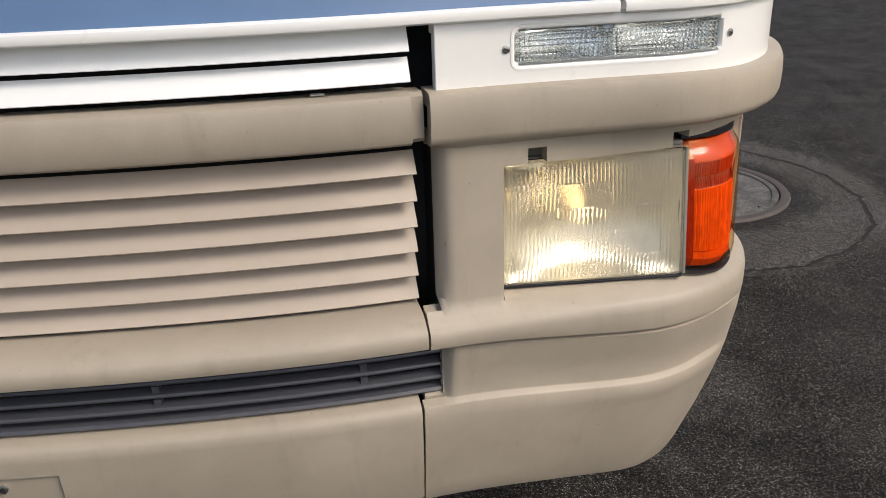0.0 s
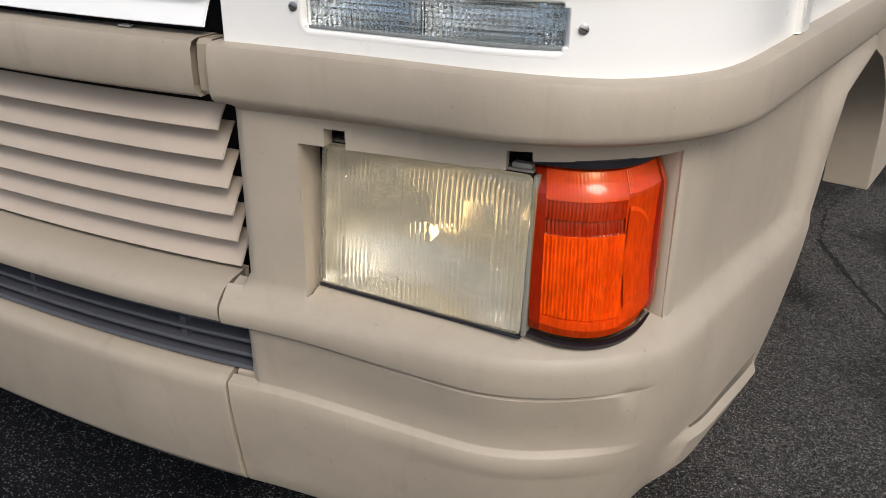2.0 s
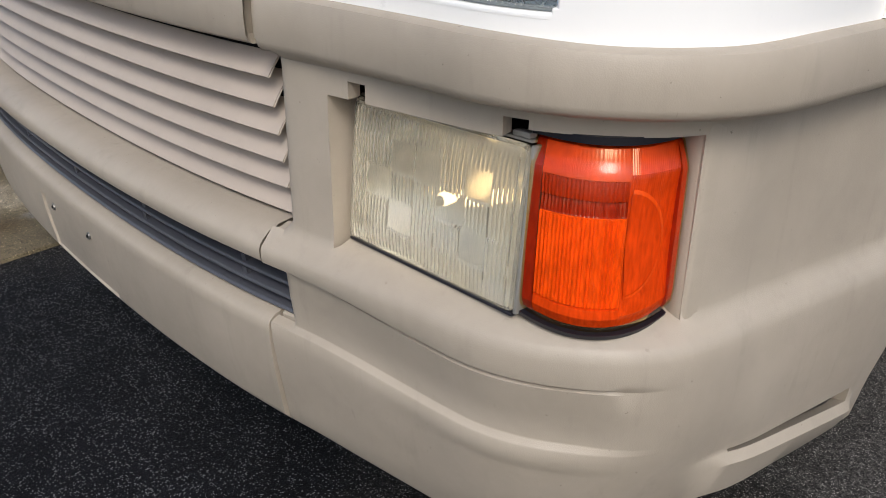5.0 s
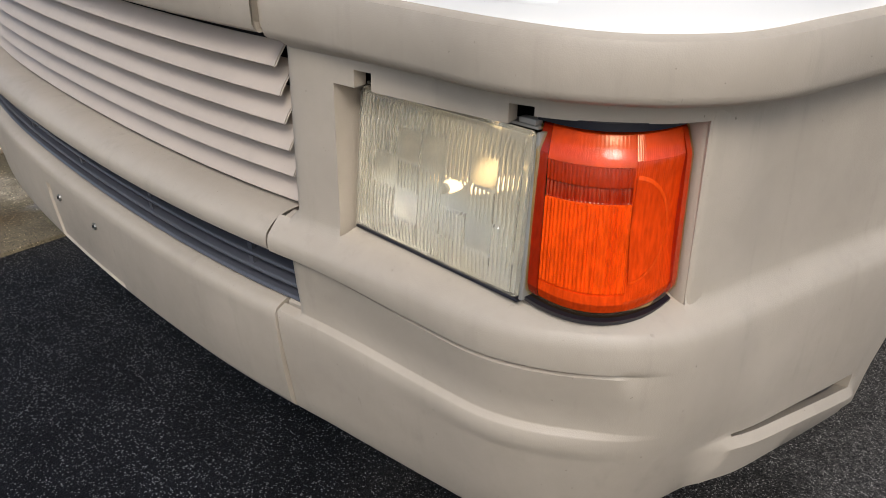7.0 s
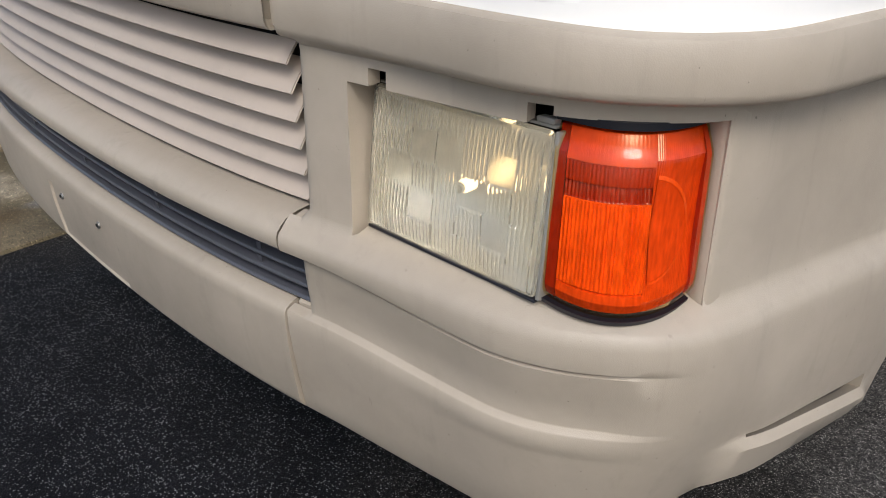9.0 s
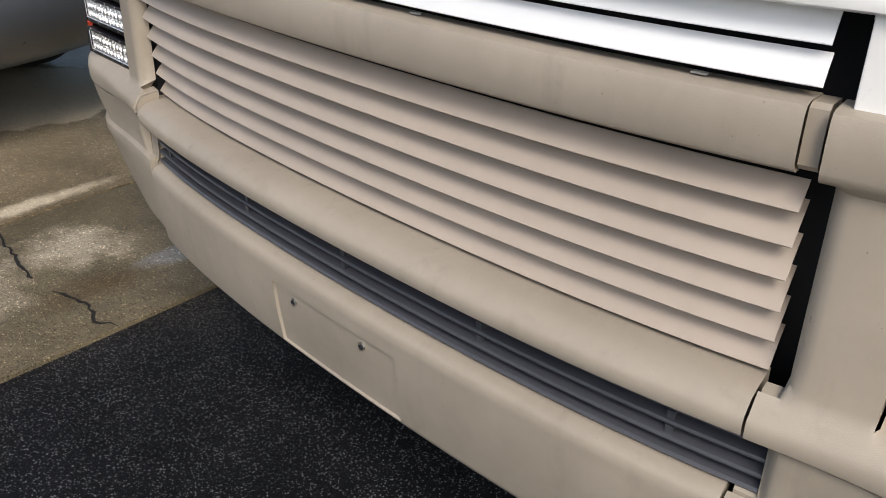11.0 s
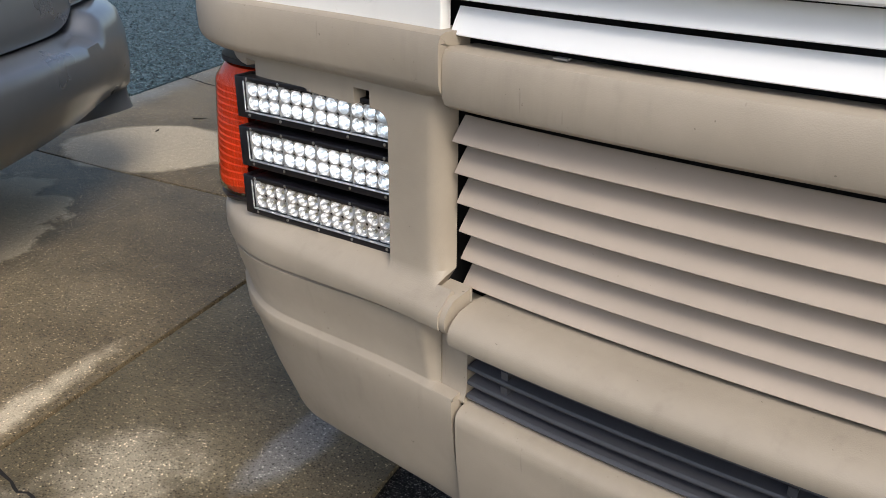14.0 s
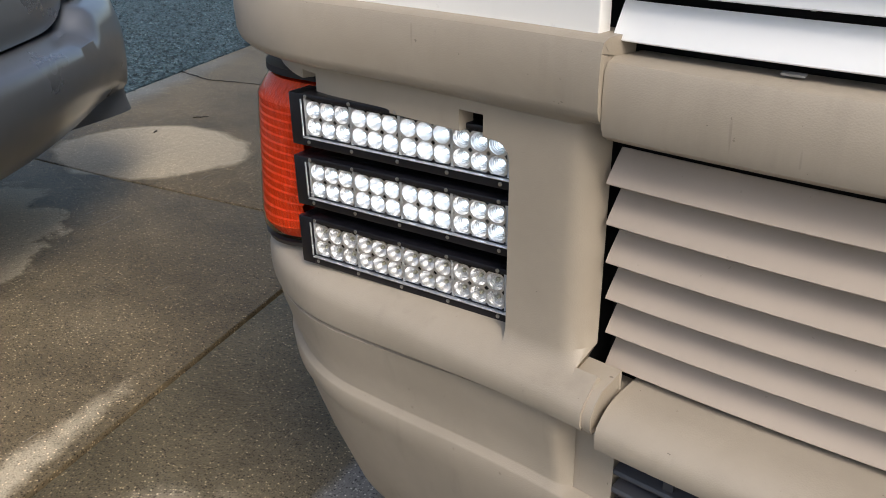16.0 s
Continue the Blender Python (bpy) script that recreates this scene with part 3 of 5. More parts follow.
def crack(pts, width, z, parent, seed, name="crack"):
    """A jagged dark crack through pts, uneven in width."""
    rnd = random.Random(seed)
    path = []
    for (x0, y0), (x1, y1) in zip(pts, pts[1:]):
        n = max(2, int(math.hypot(x1 - x0, y1 - y0) / 0.018))
        for k in range(n):
            t = k / n
            path.append((x0 + (x1 - x0) * t + rnd.uniform(-0.007, 0.007), y0 + (y1 - y0) * t + rnd.uniform(-0.007, 0.007)))
    path.append(pts[-1])
    verts, faces = [], []
    for i, (x, y) in enumerate(path):
        a, b = path[max(0, i - 1)], path[min(len(path) - 1, i + 1)]
        dx, dy = b[0] - a[0], b[1] - a[1]
        ln = math.hypot(dx, dy) or 1
        w = width * rnd.uniform(0.35, 1.25) * (0.3 if i in (0, len(path) - 1) else 1)
        h = z(x) + 0.002 if callable(z) else z
        verts += [(x - dy / ln * w, y + dx / ln * w, h), (x, y, h - 0.0015), (x + dy / ln * w, y - dx / ln * w, h)]
        if i:
            o = 3 * i
            faces += [(o - 3, o - 2, o + 1, o), (o - 2, o - 1, o + 2, o + 1)]
    return mesh_object(name, verts, faces, CRACK, parent)


def flat_z(x):
    """The gutter's top between its two edges."""
    return DROP + (TOP - DROP) * min(1, max(0, (-1.13 - x) / 0.735))


crack([(-1.882, 0.049), (-1.80, 0.050), (-1.755, 0.030), (-1.64, 0.020), (-1.60, -0.005), (-1.497, -0.008)], 0.0045, flat_z, gutter, 3)
crack([(-1.40, -0.010), (-1.356, 0.003), (-1.276, 0.031), (-1.235, 0.02), (-1.177, -0.002), (-1.113, 0.025)], 0.0048, flat_z, gutter, 5)
crack([(-3.88, 2.96), (-3.642, 2.874), (-3.325, 2.896), (-2.5, 2.88)], 0.006, TOP + 0.002, driveway, 7)
crack([(1.03, 2.56), (1.20, 2.29), (1.37, 2.06), (1.46, 1.95), (1.54, 1.86), (1.60, 1.79), (1.79, 1.795), (2.06, 1.84), (2.30, 1.99), (2.49, 2.23), (2.56, 2.55), (2.53, 2.85), (2.45, 3.05), (2.2, 3.35), (1.7, 3.5)], 0.0105, 0.0022, ground, 9)
crack([(1.05, 2.51), (0.98, 2.85), (1.0, 3.3)], 0.005, 0.0022, ground, 11)

# manhole: a cast frame ring, a dished lid with raised bars, a pick hole
manhole = new("manhole_cover")
tagged(manhole, "round cast-iron manhole cover filled with pale dusty paving", "manhole cover", kind="structure")
MH = (1.855, 2.70)


def lathe(name, prof, mat, parent, seg=64, centre=(0, 0, 0), label="", smooth=35):
    """prof: (radius, z) from the axis outwards."""
    verts = [(centre[0], centre[1], centre[2] + prof[0][1])] if prof[0][0] == 0 else []
    start = 1 if verts else 0
    body = prof[start:]
    for r, z in body:
        for k in range(seg):
            a = 2 * math.pi * k / seg
            verts.append((centre[0] + r * math.cos(a), centre[1] + r * math.sin(a), centre[2] + z))
    faces = []
    if start:
        faces += [(0, 1 + k, 1 + (k + 1) % seg) for k in range(seg)]
    for i in range(len(body) - 1):
        for k in range(seg):
            a, b = start + i * seg, start + (i + 1) * seg
            faces.append((a + k, b + k, b + (k + 1) % seg, a + (k + 1) % seg))
    return mesh_object(name, verts, faces, mat, parent, label, smooth)




def lid_filling():
    """Pale dusty paving with a dark, worn centre."""
    m, nt, b = nodes_of("lid_filling")
    co = coords(nt)
    v = add(nt, "ShaderNodeTexVoronoi", Scale=260.0)
    nt.links.new(co, v.inputs["Vector"])
    pale = ramp(nt, noise_tex(nt, co, 9.0, 6, 0.7), (0.3, (0.060, 0.057, 0.054)), (0.7, (0.17, 0.163, 0.158)))
    pale = mix(nt, 1.0, pale, ramp(nt, one_of(nt, v), (0.0, (0.35, 0.35, 0.35)), (0.85, (1.2, 1.2, 1.2)), (0.95, (2.4, 2.4, 2.35))), "MULTIPLY")
    dark = gate(nt, co, MH, (0.23, 0.13), 0, 0.6, 0.7, 9.0)
    nt.links.new(mix(nt, dark, pale, (0.035, 0.033, 0.032)), b.inputs["Base Color"])
    b.inputs["Roughness"].default_value = 0.85
    bump(nt, b, v.outputs["Distance"], 0.5, 0.004)
    return m


LID_FILL = lid_filling()
lathe("frame", [(0.381, 0.001), (0.381, 0.010), (0.387, 0.013), (0.418, 0.012), (0.424, 0.004), (0.425, 0.0)], IRON, manhole, centre=(*MH, 0))
lathe("lid", [(0, 0.005), (0.30, 0.005), (0.342, 0.0045), (0.346, 0.011), (0.352, 0.013), (0.371, 0.012), (0.375, 0.004)], LID_FILL, manhole, centre=(*MH, 0))
part("pick_hole", box_bm(MH[0] + 0.22, MH[0] + 0.26, MH[1] - 0.27, MH[1] - 0.24, 0.004, 0.0085, 0.001), CRACK, manhole)
# gravel bed beyond the driveway
gravel_bed = flat("gravel_bed", [(-3.85, 2.48), (-3.97, 3.8), (-5.4, 12.0), (-30, 12.0), (-30, 1.9), (-3.62, 1.62)], -0.08, TOP + 0.004, GRAVEL)
tagged(gravel_bed, "bed of dark blue-green crushed stone beside the driveway", "gravel", kind="structure")


def loose_stones(name, where, count, size, mat, seed, z):
    rnd = random.Random(seed)
    verts, faces = [], []
    base = [(1, 0, 0), (-1, 0, 0), (0, 1, 0), (0, -1, 0), (0, 0, 0.8), (0, 0, -0.5)]
    tri = [(0, 2, 4), (2, 1, 4), (1, 3, 4), (3, 0, 4), (2, 0, 5), (1, 2, 5), (3, 1, 5), (0, 3, 5)]
    for _ in range(count):
        x, y = where(rnd)
        s = size * rnd.uniform(0.5, 1.3)
        a = rnd.uniform(0, 6.3)
        o = len(verts)
        for vx, vy, vz in base:
            k = rnd.uniform(0.65, 1.2)
            verts.append((x + s * k * (vx * math.cos(a) - vy * math.sin(a)), y + s * k * (vx * math.sin(a) + vy * math.cos(a)), z + s * k * vz * 0.8 + s * 0.2))
        faces += [tuple(o + i for i in t) for t in tri]
    return mesh_object(name, verts, faces, mat, None, "", 5)


def bed_spot(rnd):
    y = rnd.uniform(2.0, 6.5)
    edge = -3.85 - (y - 2.48) * 0.10
    return edge - abs(rnd.gauss(0, 1.3)) + rnd.uniform(-0.02, 0.05), y


tagged(loose_stones("gravel", bed_spot, 9000, 0.011, GRAVEL, 21, TOP + 0.006), "small crushed blue-green stones on the bed's surface", "gravel", kind="stuff")


# ---- the motorhome's nose ----
van = new("motorhome")
tagged(van, "beige and white motorhome front with louvered grille and bumper", "motorhome")

S_LOW, S_JOINT, S_BELT, S_COL, S_OPEN = s_at(0.7355), s_at(0.7460), s_at(0.7595), s_at(0.769), s_at(0.864)
N_A0, N_A1, N_B0, N_B1 = s_at(0.899), s_at(0.927), s_at(1.120), s_at(1.147)
S_END = 1.3695
S_OPEN_LEFT, NOTCH_LEFT = S_OPEN - 0.010, (N_A0 - 0.014, N_A1 - 0.013)


def open_from(s):
    """Inner edge of the lamp opening: the left one was cut wider for its light bars."""
    return S_OPEN if s > 0 else S_OPEN_LEFT


def notch_a(s):
    return (N_A0, N_A1) if s > 0 else NOTCH_LEFT


S_BELT_LEFT = s_at(0.7565)
S_SLOT0, S_SLOT1 = s_side(0.386), s_side(0.672)


def belt_d(a):
    return 0.014 + 0.038 * smooth01(0.78, 1.40, a)


def low_z(a):
    """Height of the skirt's lower edge before the wheel arch."""
    return 0.429 - 0.062 * smooth01(0.80, 1.25, a) + 0.092 * smooth01(S_SIDE - 0.22, S_SIDE, a) - 0.010 * smooth01(S_SIDE + 0.08, S_SIDE + 0.25, a)


ARCH_Z = (0.46, 0.53, 0.556, 0.594, 0.651, 0.702, 0.753, 0.804, 0.868, 0.932, 0.972, 0.988, 1.003, 1.02)
ARCH_FRONT = (0.735, 0.722, 0.722, 0.730, 0.745, 0.766, 0.79, 0.824, 0.853, 0.882, 0.925, 0.99, 1.10, 1.115)
ARCH_REAR = (1.39, 1.39, 1.39, 1.39, 1.392, 1.392, 1.387, 1.378, 1.34, 1.255, 1.19, 1.14, 1.10, 1.085)


def arch_lean(s, z):
    """The last columns slant back to follow the front edge of the wheel arch."""
    y = abs(s) - S_SIDE + SIDE_Y
    if y <= 0.68:
        return s
    y2 = 0.68 + (y - 0.68) / (0.745 - 0.68) * (float(np.interp(z, ARCH_Z, ARCH_FRONT)) - 0.68)
    return math.copysign(S_SIDE + y2 - SIDE_Y, s)


def rear_lean(s, z):
    """The first columns behind the arch follow its rear edge."""
    y = abs(s) - S_SIDE + SIDE_Y
    if y >= 1.55:
        return s
    edge = float(np.interp(z, ARCH_Z, ARCH_REAR))
    return math.copysign(S_SIDE + edge + (y - 1.40) / 0.15 * (1.55 - edge) - SIDE_Y, s)


def corner_rows(s):
    """The moulded corner from the belt's top to the skirt's lower edge, as (d, z)."""
    a = abs(s)
    s_open = open_from(s)
    belt, lip = belt_d(a), 0.026 + 0.010 * smooth01(0.8, 1.4, a)
    fade = smooth01(1.24, 1.365, a)
    fade_low = smooth01(1.22, 1.36, a)
    col = -0.003 + 0.012 * smooth01(s_at(1.2), S_SIDE, a)
    face = col
    u = min(1, max(0, (a - S_COL) / 0.024))
    col -= 0.034 * (1 - math.sqrt(1 - (1 - u) ** 2))     # rounded inner edge of the column
    sink = -0.020 * smooth01(0.80, 1.15, a)
    cut = 0.009 * (1 - fade) * smooth01(S_COL, S_COL + 0.03, a)     # shadow groove under the lip
    near = smooth01(S_COL - 0.001, S_COL + 0.014, a)
    far = smooth01(0.8, 1.2, a)
    su = -0.008 + 0.022 * near + 0.014 * far + 0.003 * fade
    fl = 0.010 + 0.001 * far + 0.004 * fade
    su2 = fl - 0.009 - 0.010 * (1 - near) + 0.001 * far
    bot = -0.014 - 0.047 * smooth01(0.82, 1.25, a) + 0.056 * smooth01(S_SIDE - 0.25, S_SIDE + 0.11, a)
    on = smooth01(S_SLOT0 - 0.08, S_SLOT0, a) * (1 - smooth01(S_SLOT1, S_SLOT1 + 0.05, a))
    t = min(1, max(0, (a - S_SLOT0) / (S_SLOT1 - S_SLOT0)))
    lz = low_z(a)
    st, sb = 0.561 - 0.010 * t, 0.5575 - 0.033 * t
    ledge = 0.014 * on

    def taper(z):
        """Where the lower panel lies at height z."""
        u = min(1, max(0, (0.605 - z) / (0.605 - lz - 0.012)))
        return fl + (bot - fl) * (0.75 * u + 0.25 * u * u)
    dip = 0.0045 * smooth01(1.12, 1.28, a) * (1 - smooth01(1.36, 1.47, a))
    rows = [
        (belt - 0.055, 1.1225 - dip), (belt - 0.012, 1.1230 - dip), (belt - 0.0035, 1.1200 - dip), (belt, 1.1115 - dip), (belt + 0.001, 1.088), (belt, 1.062),
        (belt - 0.003, 1.0535), (belt - 0.009, 1.0485), (col + 0.006, 1.0445), (col + 0.001, 1.041), (col, 1.029), (col, 1.018), (col, 1.006),
        (col, 0.96), (col, 0.90), (col, 0.84), ((-0.050, 0.8005) if s_open + 0.003 < a < S_END - 0.003 else (col, 0.804)), ((face - 0.006, 0.7925) if s_open + 0.003 < a < S_END - 0.003 else (face + 0.002, 0.791)), (face + 0.010, 0.783), (lip - 0.010, 0.7735), (lip - 0.003, 0.767),
        (lip, 0.759 + sink * 0.3), (lip, 0.747 + sink * 0.8), (lip - 0.0022 * (1 - fade), 0.7400 + sink), (lip - 0.007 + 0.0066 * fade - cut, 0.7372 + sink), (su + 0.0008 - cut, 0.7350 + sink), (su, 0.7318 + sink), (su * 0.65 + su2 * 0.35, 0.69 + sink * 0.9),
        (su2, 0.6385 + sink), (su2 + (fl - su2) * 0.10, 0.6355 + sink), (fl - 0.0014 * (1 - fade_low), 0.6298 + sink), (fl, 0.6272 + sink), (taper(0.600), 0.600 + sink * 0.8),
        (taper(0.570), 0.570), (taper(st), st), (taper(sb) + ledge * 0.2, sb), (taper(sb - 0.016) + ledge, sb - 0.016), (taper(0.47) + ledge * 0.5, 0.47), (bot, lz + 0.012), (bot - 0.005, lz + 0.003), (bot - 0.05, lz)]
    n = len(rows)
    out = []
    for i, (d, z) in enumerate(rows):
        floor_z = lz + 0.0004 * (n - 1 - i)
        if 22 <= i < n - 2 and fade > 0:
            # past the corner the lip, the groove and the crease run out into one even panel
            u = min(1, max(0, (0.745 - z) / (0.745 - lz - 0.012)))
            even = lip - (lip - bot) * u ** 1.7 + (ledge * (0.2 if i == 35 else 1.0 if i == 36 else 0.5) if 35 <= i <= 37 else 0)
            d += (even - d) * fade
        if z < 0.95:
            d += 0.0030 * smooth01(-0.014, 0.014, a - s_side(0.404) - 0.03 * (z - 0.55))     # faint fold in the side panel
        # the side below the belt is cut back a little behind the lamp
        d -= (0.005 + 0.010 * smooth01(0.60, 0.76, z)) * smooth01(1.046, 1.020, z) * smooth01(1.30, 1.47, a) * (1 - smooth01(1.50, 1.86, a))
        if 0.765 < z < 1.035 and a > S_SIDE:
            # a soft flare along the wheel arch takes over from the lip
            y2 = abs(arch_lean(s, z)) - S_SIDE + SIDE_Y
            k = smooth01(0.115, 0.035, float(np.interp(z, ARCH_Z, ARCH_FRONT)) - y2)
            d += max(0.0, lip - 0.002 - d) * k
        out.append((d, max(z, floor_z)))
    return out


def corner_skip(sm, j):
    a = abs(sm)
    if a < S_COL and (9 <= j <= 16 or 25 <= j <= 28) or a < (S_BELT if sm > 0 else S_BELT_LEFT) and j <= 8 or a < S_JOINT and 8 < j < 29:
        return True
    s_open, (n0, n1) = open_from(sm), notch_a(sm)
    if s_open < a < S_END and 12 <= j <= (15 if s_open + 0.004 < a < S_END - 0.004 else 16):
        return True
    if (n0 < a < n1 or N_B0 < a < N_B1) and 10 <= j <= 11:
        return True
    if N_B1 < a < S_END and j == 11:
        return True
    return S_SLOT0 < a < S_SLOT1 and j == 34


CORNER_S = lines(*sorted([S_LOW, S_JOINT, S_BELT_LEFT, S_BELT, S_COL, S_COL + 0.002, S_COL + 0.005, S_COL + 0.010, S_COL + 0.016, S_COL + 0.024, S_OPEN_LEFT, S_OPEN_LEFT + 0.004, S_OPEN, S_OPEN + 0.004, N_A0, N_A1, *NOTCH_LEFT, N_B0, N_B1, S_END - 0.004, S_END, S_SIDE, S_SLOT0, S_SLOT1, s_side(0.68), s_side(0.71), s_side(0.745)]), gap=0.022)
for _g in (1, -1):
    sheet("corner_moulding", [_g * s for s in CORNER_S if s < s_side(0.6801)] + [_g * s for s in steps(s_side(0.685), s_side(0.745), 12)], corner_rows, BEIGE, van, "beige grained plastic bumper corner", corner_skip, 0.022, lean=arch_lean)
    sheet("side_belt", [_g * s for s in lines(s_side(1.09), s_side(2.2), s_side(6.2), gap=0.3)], lambda s: [(d - 0.001, z) for d, z in corner_rows(s)[:10]], BEIGE, van, "beige rub belt along the side", None, 0.02)
    sheet("side_skirt", [_g * s for s in lines(s_side(1.40), s_side(1.55), gap=0.012) + lines(s_side(1.8), s_side(6.2), gap=0.3)], lambda s: [(0.034, z) for z in (1.046, 1.02, 1.003, 0.988, 0.972, 0.95, 0.932, 0.90, 0.868, 0.836, 0.804, 0.753, 0.702, 0.651, 0.63)], BEIGE, van, "beige side skirt behind the wheel arch", None, 0.10, lean=rear_lean)


# black sheets that stand for the shade in the hollow behind the openings
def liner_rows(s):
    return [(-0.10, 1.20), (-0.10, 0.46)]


sheet("inner_liner", lines(s_at(-1.06), s_at(1.06), gap=0.06), liner_rows, DARK, van, "black sheet for the shade behind the grille", None, 0.01, 0)
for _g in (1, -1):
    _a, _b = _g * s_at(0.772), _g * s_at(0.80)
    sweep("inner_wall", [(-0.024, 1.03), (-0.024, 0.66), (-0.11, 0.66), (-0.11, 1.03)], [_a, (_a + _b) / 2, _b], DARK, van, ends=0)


# white corner panels above the belt, with a recess for the lamp
F0, F1, FZ0, FZ1 = s_at(0.879), s_at(1.170), 1.1455, 1.1970


def white_d(a):
    return -0.007 + 0.034 * smooth01(0.80, 1.42, a)


def white_rows(s):
    w = white_d(abs(s))
    return [(w - 0.03, 1.2125), (w - 0.003, 1.212), (w, 1.208), (w, FZ1), (w, FZ1 - 0.006), (w, FZ0 + 0.006), (w, FZ0), (w, 1.132), (w, 1.117)]


def white_skip(sm, j):
    a = abs(sm)
    if F0 + 0.006 < a < F1 - 0.006:
        return 3 <= j <= 5
    return F0 < a < F1 and j == 4


WHITE_S = lines(s_at(0.772), F0, F0 + 0.006, F1 - 0.006, F1, S_SIDE, s_side(0.50), gap=0.025)
for _g in (1, -1):
    sheet("corner_panel", [_g * s for s in WHITE_S], white_rows, WHITE, van, "white gelcoat corner panel", white_skip, 0.018, 0.003)
    _e = [_g * s for s in (s_side(0.497), s_side(0.51), s_side(0.525))]
    sweep("edge_bead", lambda s: [(0.018, 1.123), (0.036, 1.125), (0.038, 1.131), (0.038, 1.75), (0.018, 1.76)], _e, WHITE, van, ends=0.003)
    _t = [_g * s for s in lines(s_side(0.527), s_side(2.2), s_side(6.2), gap=0.4)]
    sheet("side_wall", _t, lambda s: [(0.0, 2.75), (0.020, 2.60), (0.022, 1.9), (0.022, 1.117)], WHITE, van, "white motorhome side wall", None, 0.03)

# hood with a white lip and blue paint above, split by a seam near each corner
LIP = [(-0.03, 1.229), (0.008, 1.2295), (0.013, 1.2265), (0.0145, 1.221), (0.013, 1.2145), (0.008, 1.2115), (-0.03, 1.212)]


def lip_prof(s):
    w = white_d(abs(s))
    return [(d + w, z) for d, z in LIP]


def blue_rows(s):
    w = white_d(abs(s))
    return [(w - 0.30, 1.60), (w - 0.14, 1.50), (w - 0.060, 1.40), (w - 0.020, 1.30), (w - 0.003, 1.250), (w + 0.004, 1.2285)]


_seam = s_at(1.021)
for _nm, _l in (("hood", lines(-_seam + 0.004, 0, _seam - 0.004, gap=0.04)), ("hood_corner", lines(_seam + 0.004, S_SIDE, s_side(0.50), gap=0.04)), ("hood_corner", [-s for s in lines(_seam + 0.004, S_SIDE, s_side(0.50), gap=0.04)])):
    _h = sheet(_nm, _l, blue_rows, BLUE, van, "blue painted hood panel", None, 0.01, 0.002)
    sweep("lip", lip_prof, _l, WHITE, _h, "white lower lip of the hood", 0.004)
sheet("front_cap", lines(s_at(-1.0), s_at(1.0), gap=0.1), lambda s: [(-0.9, 2.75), (-0.62, 2.6), (-0.36, 1.75), (-0.31, 1.60)], WHITE, van, "white upper front cap", None, 0.03)
_rf = [at(s, -0.8, 2.75) for s in lines(s_at(-1.1), s_at(1.1), gap=0.2)]
mesh_object("roof", [(x, y, 2.74) for x, y, z in _rf] + [(1.38, 6.2, 2.74), (-1.38, 6.2, 2.74)], [tuple(range(len(_rf) + 2))], WHITE, van, "white roof")
mesh_object("rear_wall", [(-1.40, 6.2, 0.5), (1.40, 6.2, 0.5), (1.40, 6.2, 2.75), (-1.40, 6.2, 2.75)], [(0, 1, 2, 3)], WHITE, van, "white rear wall")
mesh_object("underfloor", [(-1.2, 0.25, 0.55), (1.2, 0.25, 0.55), (1.2, 6.2, 0.55), (-1.2, 6.2, 0.55)], [(0, 1, 2, 3)], DARK, van, "dark underfloor")


# ---- grille louvers ----
def louver_prof(d, z, rise, depth, t=0.0035):
    """A slanted blade: lower edge in front at (d, z), upper edge behind it, almost flat."""
    front = []
    for k in range(7):
        u = k / 6
        front.append((d - depth * (u ** 1.12), z + rise * u))
    back = [(a - t, b - 0.001) for a, b in reversed(front)]
    return [(d - 0.001, z - 0.0012)] + front + back[:-1] + [(d - 0.004, z - 0.0006)]


LOUV_S = lines(s_at(-0.7425), 0, s_at(0.744), gap=0.035)
for _k in range(6):
    _u = (_k - 2.5) / 2.5
    _z = 0.9955 - 0.0388 * _k - 0.0065 * _u + 0.0014 * _u * _u
    _d = -0.0275 - 0.012 * _u
    sweep("louver", louver_prof(_d, _z, 0.043 if _k else 0.029, 0.036 if _k else 0.024), LOUV_S, LOUVER, van, ends=0.0012)
for _z in (1.1350, 1.1760):
    sweep("white_louver", louver_prof(-0.014, _z, 0.0305, 0.017), lines(s_at(-0.7455), 0, s_at(0.741), gap=0.035), BRIGHT, van, "white grille louver", ends=0.0012)
for _x in (-0.595, -0.212, 0.205, 0.618):
    _s = s_at(_x)
    for _z, _h in ((1.1690, 0.008), (1.2095, 0.006)):
        sweep("clip", [(-0.056, _z), (-0.044, _z), (-0.030, _z + _h), (-0.050, _z + _h)], [_s - 0.002, _s, _s + 0.002], CLIP, van, ends=0.0006)
    sweep("clip", [(-0.026, 1.1250), (-0.018, 1.1245), (-0.0175, 1.1262), (-0.026, 1.1266)], [_s - 0.009, _s, _s + 0.009], CLIP, van, ends=0.0006)
    for _k in (0, 1):
        _z = 1.0375 - 0.0388 * _k
        sweep("clip", [(-0.050, _z), (-0.042, _z), (-0.040, _z + 0.010), (-0.048, _z + 0.010)], [_s - 0.002, _s, _s + 0.002], CLIP, van, ends=0.0006)

